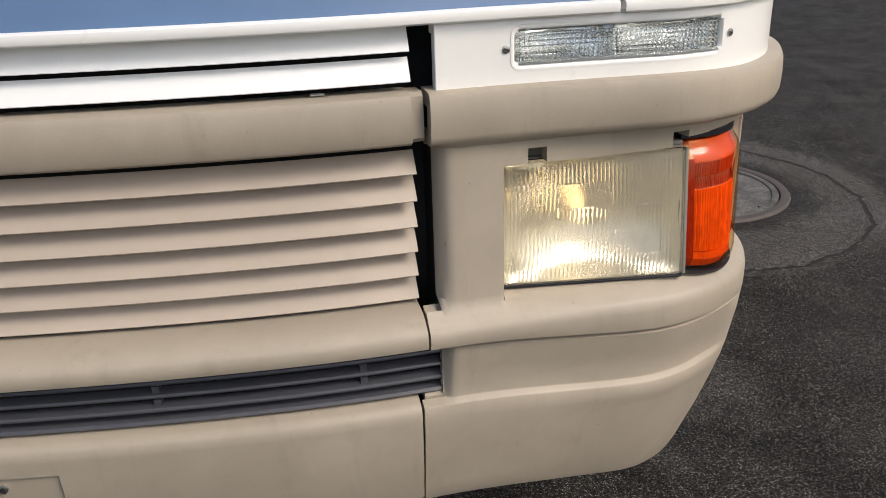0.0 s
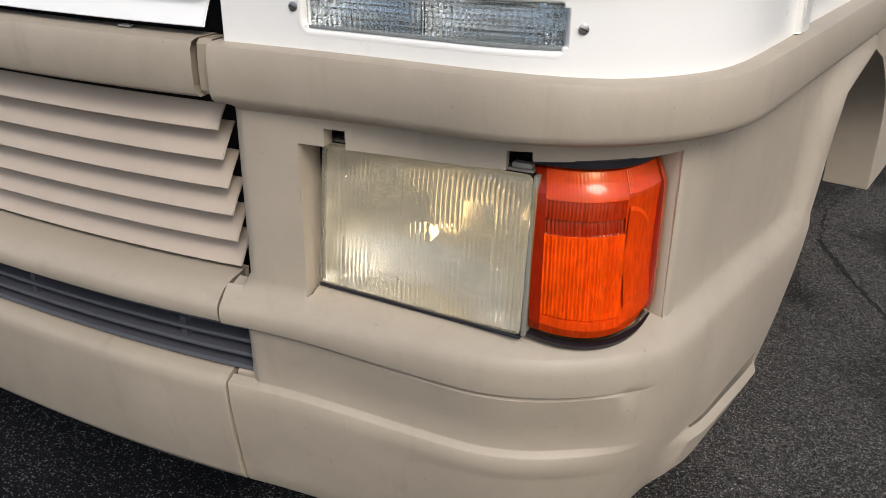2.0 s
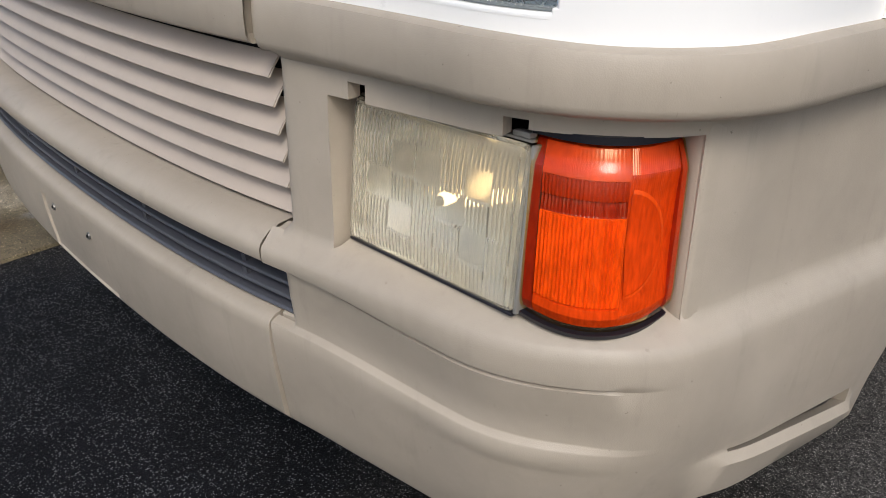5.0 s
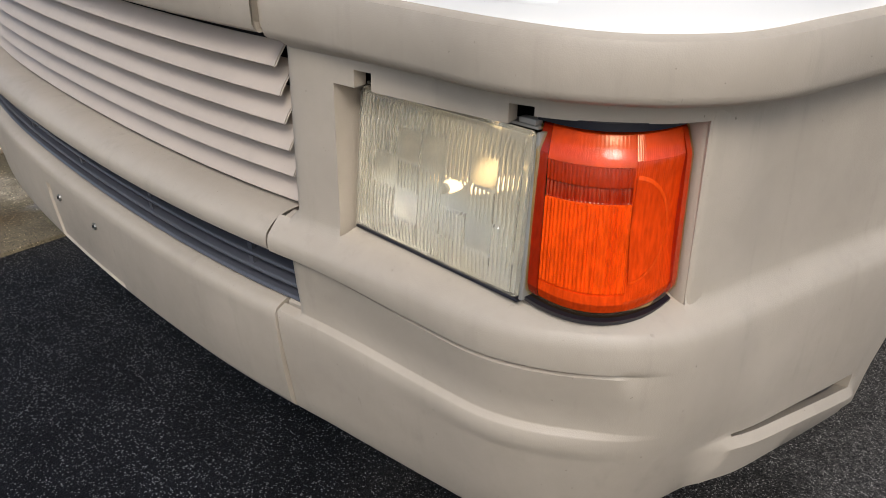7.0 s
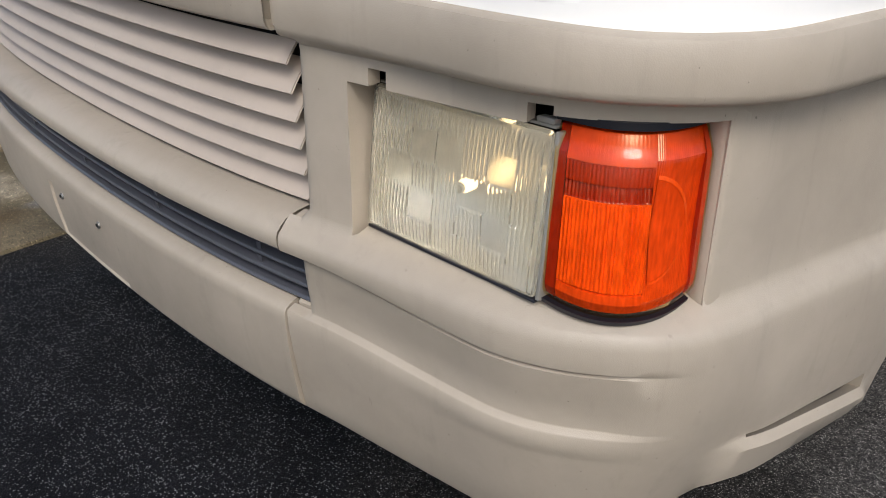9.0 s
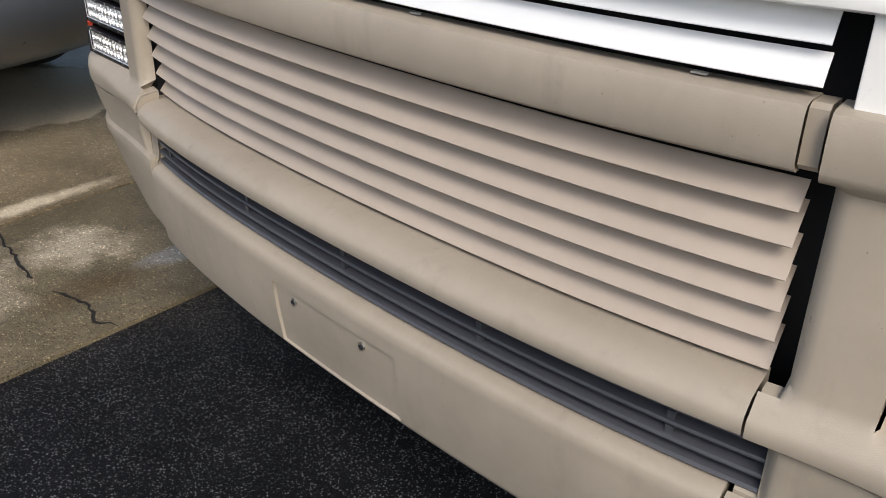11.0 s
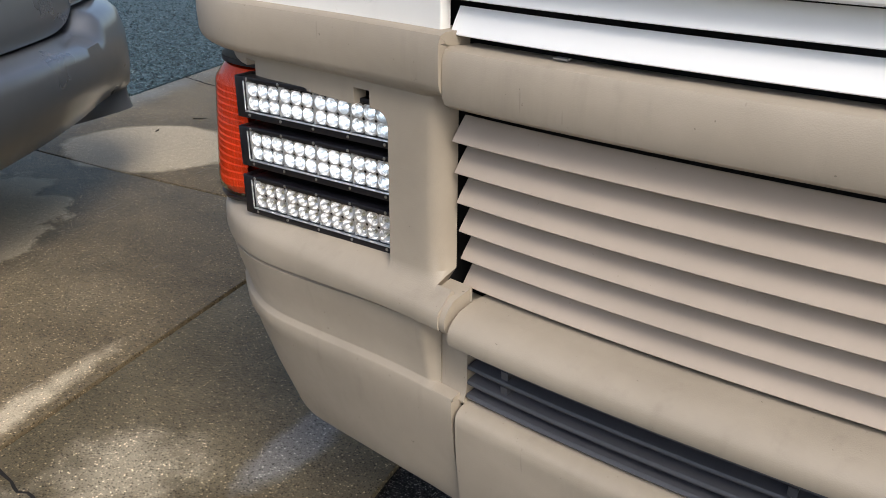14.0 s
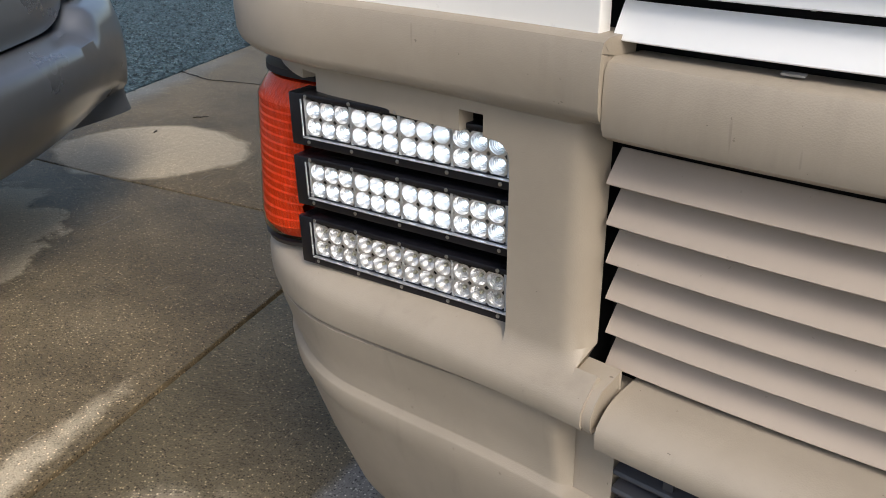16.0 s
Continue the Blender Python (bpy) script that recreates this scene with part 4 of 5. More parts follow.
# middle belt, lip and lower panel
MID = lines(s_at(-0.7365), 0, s_at(0.7360), gap=0.03)
sweep("belt", [(-0.050, 1.1205), (-0.004, 1.1230), (0.0055, 1.1200), (0.010, 1.1115), (0.011, 1.088), (0.010, 1.064), (0.006, 1.0545), (-0.002, 1.0495), (-0.050, 1.049)], MID, BEIGE, van, "beige grained plastic rub belt", 0.013)
sweep("belt_end", [(-0.050, 1.119), (-0.012, 1.121), (-0.005, 1.116), (-0.003, 1.088), (-0.004, 1.058), (-0.012, 1.051), (-0.050, 1.051)], [s_at(0.7355), s_at(0.745), s_at(0.7545)], BEIGE, van, ends=0.003)
MID2 = lines(s_at(-0.7115), 0, s_at(0.7425), gap=0.03)
sweep("lip", [(-0.06, 0.788), (-0.018, 0.7865), (0.004, 0.7815), (0.015, 0.7740), (0.0225, 0.767), (0.0255, 0.759), (0.0255, 0.747), (0.0230, 0.7400), (0.017, 0.7365), (-0.02, 0.7360), (-0.06, 0.7360)], MID2, BEIGE, van, "beige bumper lip below the grille", 0.0045)

R0, R1 = s_at(-0.158), s_at(0.190)
RT, RB = 0.581, 0.447


def low_rows(s):
    zs = [(-0.045, 0.640), (-0.016, 0.6375), (-0.002, 0.634), (0.007, 0.629), (0.0115, 0.621), (0.0115, 0.606), (0.0105, 0.592), (0.010, RT + 0.0015), (0.010, RT - 0.0015),
          (0.007, 0.54), (0.002, 0.50), (-0.006, RB + 0.0015), (-0.007, RB - 0.0015), (-0.013, 0.4375), (-0.018, 0.431), (-0.06, 0.4295)]
    if R0 + 0.001 < s < R1 - 0.001:
        zs = [(d - (0.0055 if 8 <= i <= 11 else 0), z) for i, (d, z) in enumerate(zs)]
    return zs


sheet("lower_panel", lines(s_at(-0.7095), R0, R0 + 0.003, R1 - 0.003, R1, s_at(0.7310), gap=0.03), low_rows, BEIGE, van, "beige bumper panel with a plate recess", None, 0.02, 0.003)
for _x in (-0.096, 0.103):
    _s = s_at(_x)
    _p = at(_s, 0.0032, 0.561)
    _b = part("plate_bolt", disc_bm(0.0075, 0.004, 18, 0.001), STEEL, van, "steel plate bolt")
    put(_b, Matrix.Translation(_p) @ pose(0, 0, 0, -5, 0, math.degrees(math.atan(1.0 * ARC_K * _x))))
    put(part("hex", disc_bm(0.0038, 0.0022, 6), DARK, _b), pose(0, -0.0036, 0))

# lower vent: a dark frame with three blades and short posts
vent = sweep("vent", [(-0.065, 0.735), (-0.057, 0.735), (-0.057, 0.640), (-0.065, 0.640)], lines(s_at(-0.730), 0, s_at(0.775), gap=0.04), DARK, van, "black plastic lower air vent", ends=0)
for _k, (_z, _h) in enumerate(((0.7140, 0.0075), (0.6915, 0.0075), (0.6680, 0.0085))):
    sweep("blade", [(-0.032, _z - _h * 0.2), (-0.015, _z - _h * 0.5), (-0.0125, _z - _h * 0.35), (-0.012, _z), (-0.0135, _z + _h * 0.35), (-0.018, _z + _h * 0.5), (-0.032, _z + _h * 0.75)], lines(s_at(-0.7085), 0, s_at(0.768), gap=0.035), VENT, vent, ends=0.001)
sweep("sill", [(-0.055, 0.655), (-0.013, 0.650), (-0.010, 0.646), (-0.014, 0.641), (-0.055, 0.641)], lines(s_at(-0.7085), 0, s_at(0.768), gap=0.035), VENT, vent, ends=0.001)
for _x in (-0.65, -0.34, -0.28, 0.03, 0.345, 0.65):
    if _x == -0.34:
        continue
    _s = s_at(_x)
    for _z in (0.699, 0.676):
        sweep("post", [(-0.030, _z - 0.003), (-0.017, _z - 0.004), (-0.016, _z + 0.008), (-0.030, _z + 0.010)], [_s - 0.0055, _s, _s + 0.0055], VENT, vent, ends=0.001)
for _g in (1, -1):
    sweep("vent_end", [(-0.020, 0.736), (-0.008, 0.736), (-0.008, 0.643), (-0.020, 0.641)], [_g * s_at(0.7685), _g * s_at(0.771), _g * s_at(0.777)], BEIGE, van, ends=0.001)
    sweep("vent_cheek", [(-0.06, 0.736), (-0.007, 0.736), (-0.007, 0.70), (-0.007, 0.643), (-0.06, 0.641)], [_g * s_at(0.7725), _g * s_at(0.776), _g * s_at(0.782)], BEIGE, van, ends=0.001)

    sweep("vent_return", [(-0.06, 0.648), (-0.018, 0.645), (-0.010, 0.639), (-0.010, 0.630), (-0.06, 0.625)], [_g * s_at(0.741), _g * s_at(0.76), _g * s_at(0.785)], BEIGE, van, ends=0.002)

# body-coloured surround between the corner and the middle, where the gap is wide
sweep("surround", [(-0.06, 0.776), (-0.020, 0.775), (-0.012, 0.768), (-0.010, 0.72), (-0.010, 0.665), (-0.008, 0.650), (-0.003, 0.640), (-0.006, 0.634), (-0.06, 0.630)], [s_at(-0.7065), s_at(-0.72), s_at(-0.735), s_at(-0.78)], BEIGE, van, ends=0.006)

# closed ends of the corner lips
for _g in (1, -1):
    sweep("lip_end", [(-0.03, 0.7885), (0.006, 0.781), (0.017, 0.770), (0.0235, 0.758), (0.0235, 0.745), (0.019, 0.7372), (-0.03, 0.7362)], [_g * s for s in ((S_JOINT + 0.0012 if _g > 0 else s_at(0.7365)), S_BELT, S_COL + 0.004)], BEIGE, van, ends=0.002)


# ---- lamps of the right corner: headlight behind fluted glass ----
HL = [(0.878, 0.0170, 0.999), (1.1600, 0.0480, 0.999), (1.1635, 0.0270, 0.797), (0.874, 0.0015, 0.8035)]   # corners: upper inner, upper outer, lower outer, lower inner


def quad(u, v):
    """A point of the headlight's face: u from inner to outer, v from top to bottom."""
    a, b, c, d = (Vector(p) for p in HL)
    return (a.lerp(b, u)).lerp(d.lerp(c, u), v)


FACE_N = (quad(1, 0.5) - quad(0, 0.5)).cross(quad(0.5, 0) - quad(0.5, 1)).normalized()
if FACE_N.y > 0:
    FACE_N.negate()
headlight = sweep("headlight", [(-0.15, 1.015), (-0.145, 1.015), (-0.145, 0.795), (-0.15, 0.795)], lines(s_at(0.85), s_at(1.15), gap=0.05), DARK, van, "rectangular headlight with hazed fluted glass", ends=0)

rnd = random.Random(4)
ZONES = [[(rnd.uniform(-1, 1), rnd.uniform(-1, 1)) for _ in range(5)] for _ in range(7)]
SMOOTH = {(1, 2), (2, 3), (3, 1), (4, 2), (5, 1), (5, 3), (2, 1)}     # blocks of the glass without flutes


def rounded(u, v, r=0.009):
    """(u, v) pulled in so that the glass has round corners."""
    x, y = (u - 0.5) * 0.288, (v - 0.5) * 0.198
    dx, dy = abs(x) - (0.144 - r), abs(y) - (0.099 - r)
    if dx > 0 and dy > 0:
        k = max(dx, dy) / math.hypot(dx, dy)
        x = math.copysign(0.144 - r + dx * k, x)
        y = math.copysign(0.099 - r + dy * k, y)
    return x / 0.288 + 0.5, y / 0.198 + 0.5


def fluted(nu, nv, flutes):
    """The glass: upright flutes, some plain blocks among them that lean a little, a plain edge that turns back."""
    verts, faces = [], []
    for i in range(nu + 1):
        u = i / nu
        for j in range(nv + 1):
            v = j / nv
            p = quad(*rounded(u, v))
            rim = min(min(u, 1 - u) * 0.288, min(v, 1 - v) * 0.198)
            h = 0.007 * (1 - (2 * u - 1) ** 4) * (1 - (2 * v - 1) ** 4)
            if rim > 0.009:
                col, row = min(6, int(u * 7)), min(4, int(v * 5))
                zu, zv = ZONES[col][row]
                h += 0.0022 * zu * ((u * 7) % 1 - 0.5) + 0.0024 * zv * ((v * 5) % 1 - 0.5)
                if (col, row) not in SMOOTH:
                    h += 0.0017 * abs(math.sin(math.pi * flutes * u)) ** 0.8
            elif rim < 0.004:
                h -= 0.006 * (1 - rim / 0.004) ** 2
            verts.append(p + FACE_N * h)
    n = nv + 1
    for i in range(nu):
        for j in range(nv):
            faces.append((i * n + j, i * n + j + 1, (i + 1) * n + j + 1, (i + 1) * n + j))
    o = len(verts)
    for i in range(nu + 1):
        for j in range(n):
            verts.append(quad(*rounded(i / nu, j / nv)) - FACE_N * 0.0075)
    m = len(faces)
    faces += [tuple(o + k for k in reversed(f)) for f in faces[:m]]
    for i in range(nu):
        faces += [(i * n, (i + 1) * n, o + (i + 1) * n, o + i * n), (i * n + nv, o + i * n + nv, o + (i + 1) * n + nv, (i + 1) * n + nv)]
    for j in range(nv):
        faces += [(j, o + j, o + j + 1, j + 1), (nu * n + j, nu * n + j + 1, o + nu * n + j + 1, o + nu * n + j)]
    return verts, faces


_v, _f = fluted(46 * 6, 60, 46)
lens = mesh_object("lens", _v, _f, HEAD_GLASS, headlight, "yellowed fluted glass lens", 25)
lens.visible_shadow = False


def bowl(corners, centre, depth, mat, parent, name="reflector", nu=28, nv=20, flat_rim=0.0, label=""):
    """A dished reflector that fills the quad corners and falls back to depth at its centre (u, v)."""
    a, b, c, d = (Vector(p) for p in corners)
    nrm = (b - a).cross(d - a).normalized()
    if nrm.y < 0:
        nrm.negate()
    verts, faces = [], []
    for i in range(nu + 1):
        for j in range(nv + 1):
            u, v = i / nu, j / nv
            p = a.lerp(b, u).lerp(d.lerp(c, u), v)
            r = math.hypot((u - centre[0]) * 1.95, (v - centre[1]) * 1.9)
            side = min(min(u, 1 - u) * 22, min(v, 1 - v) * 16, 1)
            verts.append(p + nrm * (0.012 + depth * max(0, 1 - r * r)) * side)
    n = nv + 1
    for i in range(nu):
        for j in range(nv):
            faces.append((i * n + j, (i + 1) * n + j, (i + 1) * n + j + 1, i * n + j + 1))
    return mesh_object(name, verts, faces, mat, parent, label, 40)


_in = [tuple(quad(u, v) - FACE_N * 0.010) for u, v in ((0.015, 0.02), (0.985, 0.02), (0.985, 0.98), (0.015, 0.98))]
bowl(_in, (0.5, 0.52), 0.046, MIRROR, headlight, label="silvered reflector")
_c = quad(0.5, 0.52) - FACE_N * 0.048
bulb = part("bulb", disc_bm(0.009, 0.022, 24, 0.006), BULB, headlight, "warm lit bulb with a metal cap")
put(bulb, Matrix.Translation(_c) @ pose(0, 0, 0, 0, 0, 10))
put(part("cap", disc_bm(0.007, 0.005, 20, 0.002), MIRROR, headlight), bulb.matrix_basis @ pose(0, -0.022, 0))


# grey rim between glass and amber lamp, with the adjuster lug
def rim_box(name, u0, u1, v0, v1, front, back, mat, parent, label=""):
    verts = [quad(u, v) + FACE_N * k for k in (front, -back) for u, v in ((u0, v0), (u1, v0), (u1, v1), (u0, v1))]
    bm = bmesh.new()
    vs = [bm.verts.new(p) for p in verts]
    for f in ((0, 1, 2, 3), (7, 6, 5, 4), (0, 4, 5, 1), (1, 5, 6, 2), (2, 6, 7, 3), (3, 7, 4, 0)):
        bm.faces.new([vs[k] for k in f])
    bmesh.ops.recalc_face_normals(bm, faces=bm.faces)
    bmesh.ops.bevel(bm, geom=bm.edges[:], offset=0.0012, segments=2, affect="EDGES", profile=0.5)
    return part(name, bm, mat, parent, label)


GREY_RIM = paint("grey_lamp_rim", (0.25, 0.24, 0.215), 0.5, dirt=0.4)
rim_box("rim", 1.001, 1.020, 0.0, 1.0, -0.004, 0.03, GREY_RIM, headlight, "grey plastic rim")
rim_box("rim", 0.01, 0.99, -0.022, -0.002, -0.010, 0.03, GREY_RIM, headlight, "grey plastic rim")
rim_box("lug", 0.90, 0.985, -0.060, -0.028, -0.006, 0.02, GREY_RIM, headlight, "grey adjuster lug and shaded notch fill")
# added grey fill, coloured for the shaded beige inside the inner notch
rim_box("lug", 0.09, 0.235, -0.17, -0.024, -0.014, 0.02, GREY_RIM, headlight, "grey adjuster lug and shaded notch fill")
# black strip added for the line of shade in the gap under the glass
rim_box("gasket", 0.0, 1.0, 1.004, 1.024, -0.004, 0.03, RUBBER, headlight, "black rubber gasket")

# ---- amber corner lamps, one at each side ----
S_LAMP0, S_LAMP1 = 1.179, 1.3610


def corner_lamp(g, inner, middle, shade, label):
    A0, A1 = (S_LAMP0, S_LAMP1) if g > 0 else (S_LAMP0 + 0.004, S_LAMP1 + 0.006)
    proud = 0.0 if g > 0 else 0.014

    def across(a):
        return min(1, max(0, (a - A0) / (A1 - A0)))

    def face_d(a, z):
        """The lens leans back with the headlight and bulges between its sides."""
        u = across(a)
        return 0.012 - (0.020 - proud) * u + (0.025 + proud * 0.5) * math.sin(math.pi * u) - (z - 0.80) / 0.2 * (0.018 - 0.014 * u)

    def sag(s):
        return 0.013 * math.sin(math.pi * across(abs(s))) ** 0.8

    def shell(s):
        a, g2 = abs(s), sag(s)
        rows = ((0.045, 1.008), (0.022, 1.008), (0.016, 1.0055), (0.0025, 0.984), (0, 0.977), (0, 0.90), (0, 0.826 - g2), (0.002, 0.813 - g2), (0.010, 0.803 - g2), (0.045, 0.8015 - g2))
        return [(face_d(a, z) - b, z) for b, z in rows]
    body = sweep("corner_lamp", shell, [g * s for s in lines(A0, A1, gap=0.008)], AMBER_COVER, van, label, 0.003)
    body.visible_shadow = False

    def ribs(name, sa, sb, pitch, amp, mat, rows):
        """A ribbed skin inside the shell; rows: (depth behind the shell, height)."""
        verts, faces = [], []
        n = max(6, int((sb - sa) / pitch) * 4)
        jig = [rnd.uniform(0.6, 1.25) for _ in range(n + 2)]
        for i in range(n + 1):
            s = sa + (sb - sa) * i / n
            w = abs(((s - sa) / pitch) % 1 - 0.5) * 2
            for k, (back, z) in enumerate(rows):
                verts.append(at(g * s, face_d(s, z) - back + (amp * w * jig[int((s - sa) / pitch)] if 0 < k < len(rows) - 1 else 0), z - sag(s) * smooth01(0.87, 0.82, z) if z < 0.87 else z))
        k = len(rows)
        for i in range(n):
            for j in range(k - 1):
                faces.append((i * k + j, i * k + j + 1, (i + 1) * k + j + 1, (i + 1) * k + j))
        return mesh_object(name, verts, faces, mat, body, "", 20)
    mid = A0 + (A1 - A0) * 0.60

    def flange(s):
        a, g2 = abs(s), sag(s)
        return [(face_d(a, z) - b, z) for b, z in ((0.044, 1.0055), (0.023, 1.0055), (0.018, 1.0035), (0.0045, 0.983), (0.0018, 0.977), (0.0018, 0.90), (0.0018, 0.826 - g2), (0.004, 0.8145 - g2), (0.012, 0.805 - g2), (0.044, 0.8035 - g2))]
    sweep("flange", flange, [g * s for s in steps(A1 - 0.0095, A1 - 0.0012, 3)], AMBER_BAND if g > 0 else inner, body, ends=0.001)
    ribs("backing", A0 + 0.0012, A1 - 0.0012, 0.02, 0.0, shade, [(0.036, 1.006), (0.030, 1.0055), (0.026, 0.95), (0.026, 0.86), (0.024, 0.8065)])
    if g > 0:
        # edge and upper bands take the darker copies, as painted shade
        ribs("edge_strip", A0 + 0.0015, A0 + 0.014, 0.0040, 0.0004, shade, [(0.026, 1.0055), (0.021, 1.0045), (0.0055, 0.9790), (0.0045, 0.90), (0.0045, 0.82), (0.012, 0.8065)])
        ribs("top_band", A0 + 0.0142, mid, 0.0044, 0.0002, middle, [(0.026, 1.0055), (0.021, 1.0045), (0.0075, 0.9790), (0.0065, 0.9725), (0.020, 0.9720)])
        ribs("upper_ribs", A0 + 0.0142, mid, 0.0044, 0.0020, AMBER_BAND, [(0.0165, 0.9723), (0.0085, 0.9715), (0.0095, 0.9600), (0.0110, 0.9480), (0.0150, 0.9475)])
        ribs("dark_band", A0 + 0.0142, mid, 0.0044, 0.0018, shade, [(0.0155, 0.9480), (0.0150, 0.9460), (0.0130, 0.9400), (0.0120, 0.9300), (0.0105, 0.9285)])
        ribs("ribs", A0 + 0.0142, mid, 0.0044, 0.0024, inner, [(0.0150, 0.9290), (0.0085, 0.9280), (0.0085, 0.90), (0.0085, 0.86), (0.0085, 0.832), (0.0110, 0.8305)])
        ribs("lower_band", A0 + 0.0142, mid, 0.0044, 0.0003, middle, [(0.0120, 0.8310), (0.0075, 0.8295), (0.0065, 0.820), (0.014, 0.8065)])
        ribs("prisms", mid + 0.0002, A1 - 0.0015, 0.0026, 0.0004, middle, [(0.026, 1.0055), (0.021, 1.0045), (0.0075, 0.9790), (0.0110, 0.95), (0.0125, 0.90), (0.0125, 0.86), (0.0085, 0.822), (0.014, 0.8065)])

        def reflector_d(name, r0, r1, back0, back1, mat):
            """A D-shaped piece of the round reflector behind the prisms, between two radii."""
            verts, faces = [], []
            for i in range(25):
                a = radians(-86 + 172 * i / 24)
                for k in range(5):
                    r = r0 + (r1 - r0) * k / 4
                    s = min(A1 - 0.003, mid + 0.0006 + r * math.cos(a) * 0.047)
                    verts.append(at(g * s, face_d(s, 0.897 + r * math.sin(a) * 0.066) - back0 - (back1 - back0) * k / 4, 0.897 + r * math.sin(a) * 0.066))
            for i in range(24):
                for k in range(4):
                    faces.append((i * 5 + k, i * 5 + k + 1, i * 5 + k + 6, i * 5 + k + 5))
            return mesh_object(name, verts, faces, mat, body, "", 30)
        reflector_d("reflector", 0.0, 0.93, 0.0095, 0.0072, middle)
        reflector_d("reflector_edge", 0.93, 1.0, 0.0062, 0.0075, inner)
    else:
        bands = [(0.026, 1.0055), (0.018, 1.0045), (0.0030, 0.9790)]
        for k in range(15):
            z = 0.976 - 0.0104 * k
            bands += [(0.0018, z), (0.0040, z - 0.0085)]
        ribs("ribs", A0 + 0.0015, A1 - 0.0015, 0.0046, 0.0012, inner, bands + [(0.0035, 0.820), (0.012, 0.8065)])
    sweep("gasket", lambda s: [(face_d(abs(s), 1.0) - 0.06, 1.0190), (face_d(abs(s), 1.0) - 0.013, 1.0190), (face_d(abs(s), 1.0) - 0.013, 1.0100), (face_d(abs(s), 1.0) - 0.06, 1.0100)], [g * s for s in lines(A0 - 0.004, A1, gap=0.01)], RUBBER, body, "black rubber gasket", 0.002)
    sweep("gasket", lambda s: [(face_d(abs(s), 0.8) - 0.06, 0.8005 - sag(s)), (face_d(abs(s), 0.8) - 0.004, 0.8005 - sag(s)), (face_d(abs(s), 0.8) - 0.007, 0.794 - sag(s)), (face_d(abs(s), 0.8) - 0.06, 0.792 - sag(s))], [g * s for s in lines(A0 - 0.002, A1 - 0.006, gap=0.01)], RUBBER, body, "black rubber gasket", 0.002)
    return body


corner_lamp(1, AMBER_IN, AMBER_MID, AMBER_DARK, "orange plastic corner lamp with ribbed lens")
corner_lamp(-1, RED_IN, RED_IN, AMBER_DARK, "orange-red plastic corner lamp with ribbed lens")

# body-coloured sides and ledges of the two lamp recesses, black strips for the shade above
for _g in (1, -1):
    sweep("recess_wall", [(-0.060, 1.010), (-0.006, 1.010), (-0.006, 0.789), (-0.060, 0.789)], [_g * (open_from(_g) - k) for k in (0.006, 0.003, 0.0005)], BEIGE, van, ends=0)
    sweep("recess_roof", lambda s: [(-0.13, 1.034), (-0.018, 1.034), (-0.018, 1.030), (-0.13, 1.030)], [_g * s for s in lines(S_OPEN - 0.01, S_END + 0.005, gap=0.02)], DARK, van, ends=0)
    _cols, _zs = ((1.3625, -0.050), (1.3632, -0.020), (1.3650, -0.012), (1.3675, -0.0060), (1.3705, -0.0020), (1.3740, 0.0002), (1.3790, 0.0004), (1.3860, -0.0004), (1.3940, -0.0016), (1.3940, -0.05)), steps(0.786, 1.032, 8)
    _vs = [at(_g * (s + 0.010 * (z - 0.90)), d, z) for z in _zs for s, d in _cols]
    _n = len(_cols)
    mesh_object("recess_cheek", _vs, [(i * _n + j, i * _n + (j + 1) % _n, (i + 1) * _n + (j + 1) % _n, (i + 1) * _n + j) for i in range(8) for j in range(_n)] + [tuple(range(_n)), tuple(range(8 * _n, 9 * _n))], BEIGE, van, smooth=60)

# ---- clear lamps in the white corners ----
GASKET = plain("grey_gasket", (0.22, 0.24, 0.25), 0.5)


def bezel(parent, g, s0, s1, z0, z1, r, mat):
    """A soft white frame round the lamp's opening, with rounded corners."""
    path = []
    for cx, cz, a0 in ((s1 - r, z1 - r, 0), (s0 + r, z1 - r, 90), (s0 + r, z0 + r, 180), (s1 - r, z0 + r, 270)):
        for k in range(7):
            a = radians(a0 + 15 * k)
            path.append((cx, cz, math.cos(a), math.sin(a)))
    pts = []
    for (cx, cz, cs, sn), (ex, ez, es, en) in zip(path, path[1:] + path[:1]):
        n = 16 if (cs, sn) == (es, en) else 1
        pts += [(cx + (ex - cx) * k / n, cz + (ez - cz) * k / n, cs, sn) for k in range(n)]
    sect = ((0.0075, -0.0030), (0.0060, 0.0003), (0.0030, 0.0005), (0.0010, -0.0002), (-0.0004, -0.0022), (-0.0010, -0.0120))
    verts = [at(g * (cx + cs * (r + o)), white_d(cx) + d, cz + sn * (r + o)) for cx, cz, cs, sn in pts for o, d in sect]
    k, m = len(sect), len(pts)
    faces = [(i * k + j, i * k + j + 1, ((i + 1) % m) * k + j + 1, ((i + 1) % m) * k + j) for i in range(m) for j in range(k - 1)]
    return mesh_object("bezel", verts, faces, mat, parent, "white rounded bezel", 50)


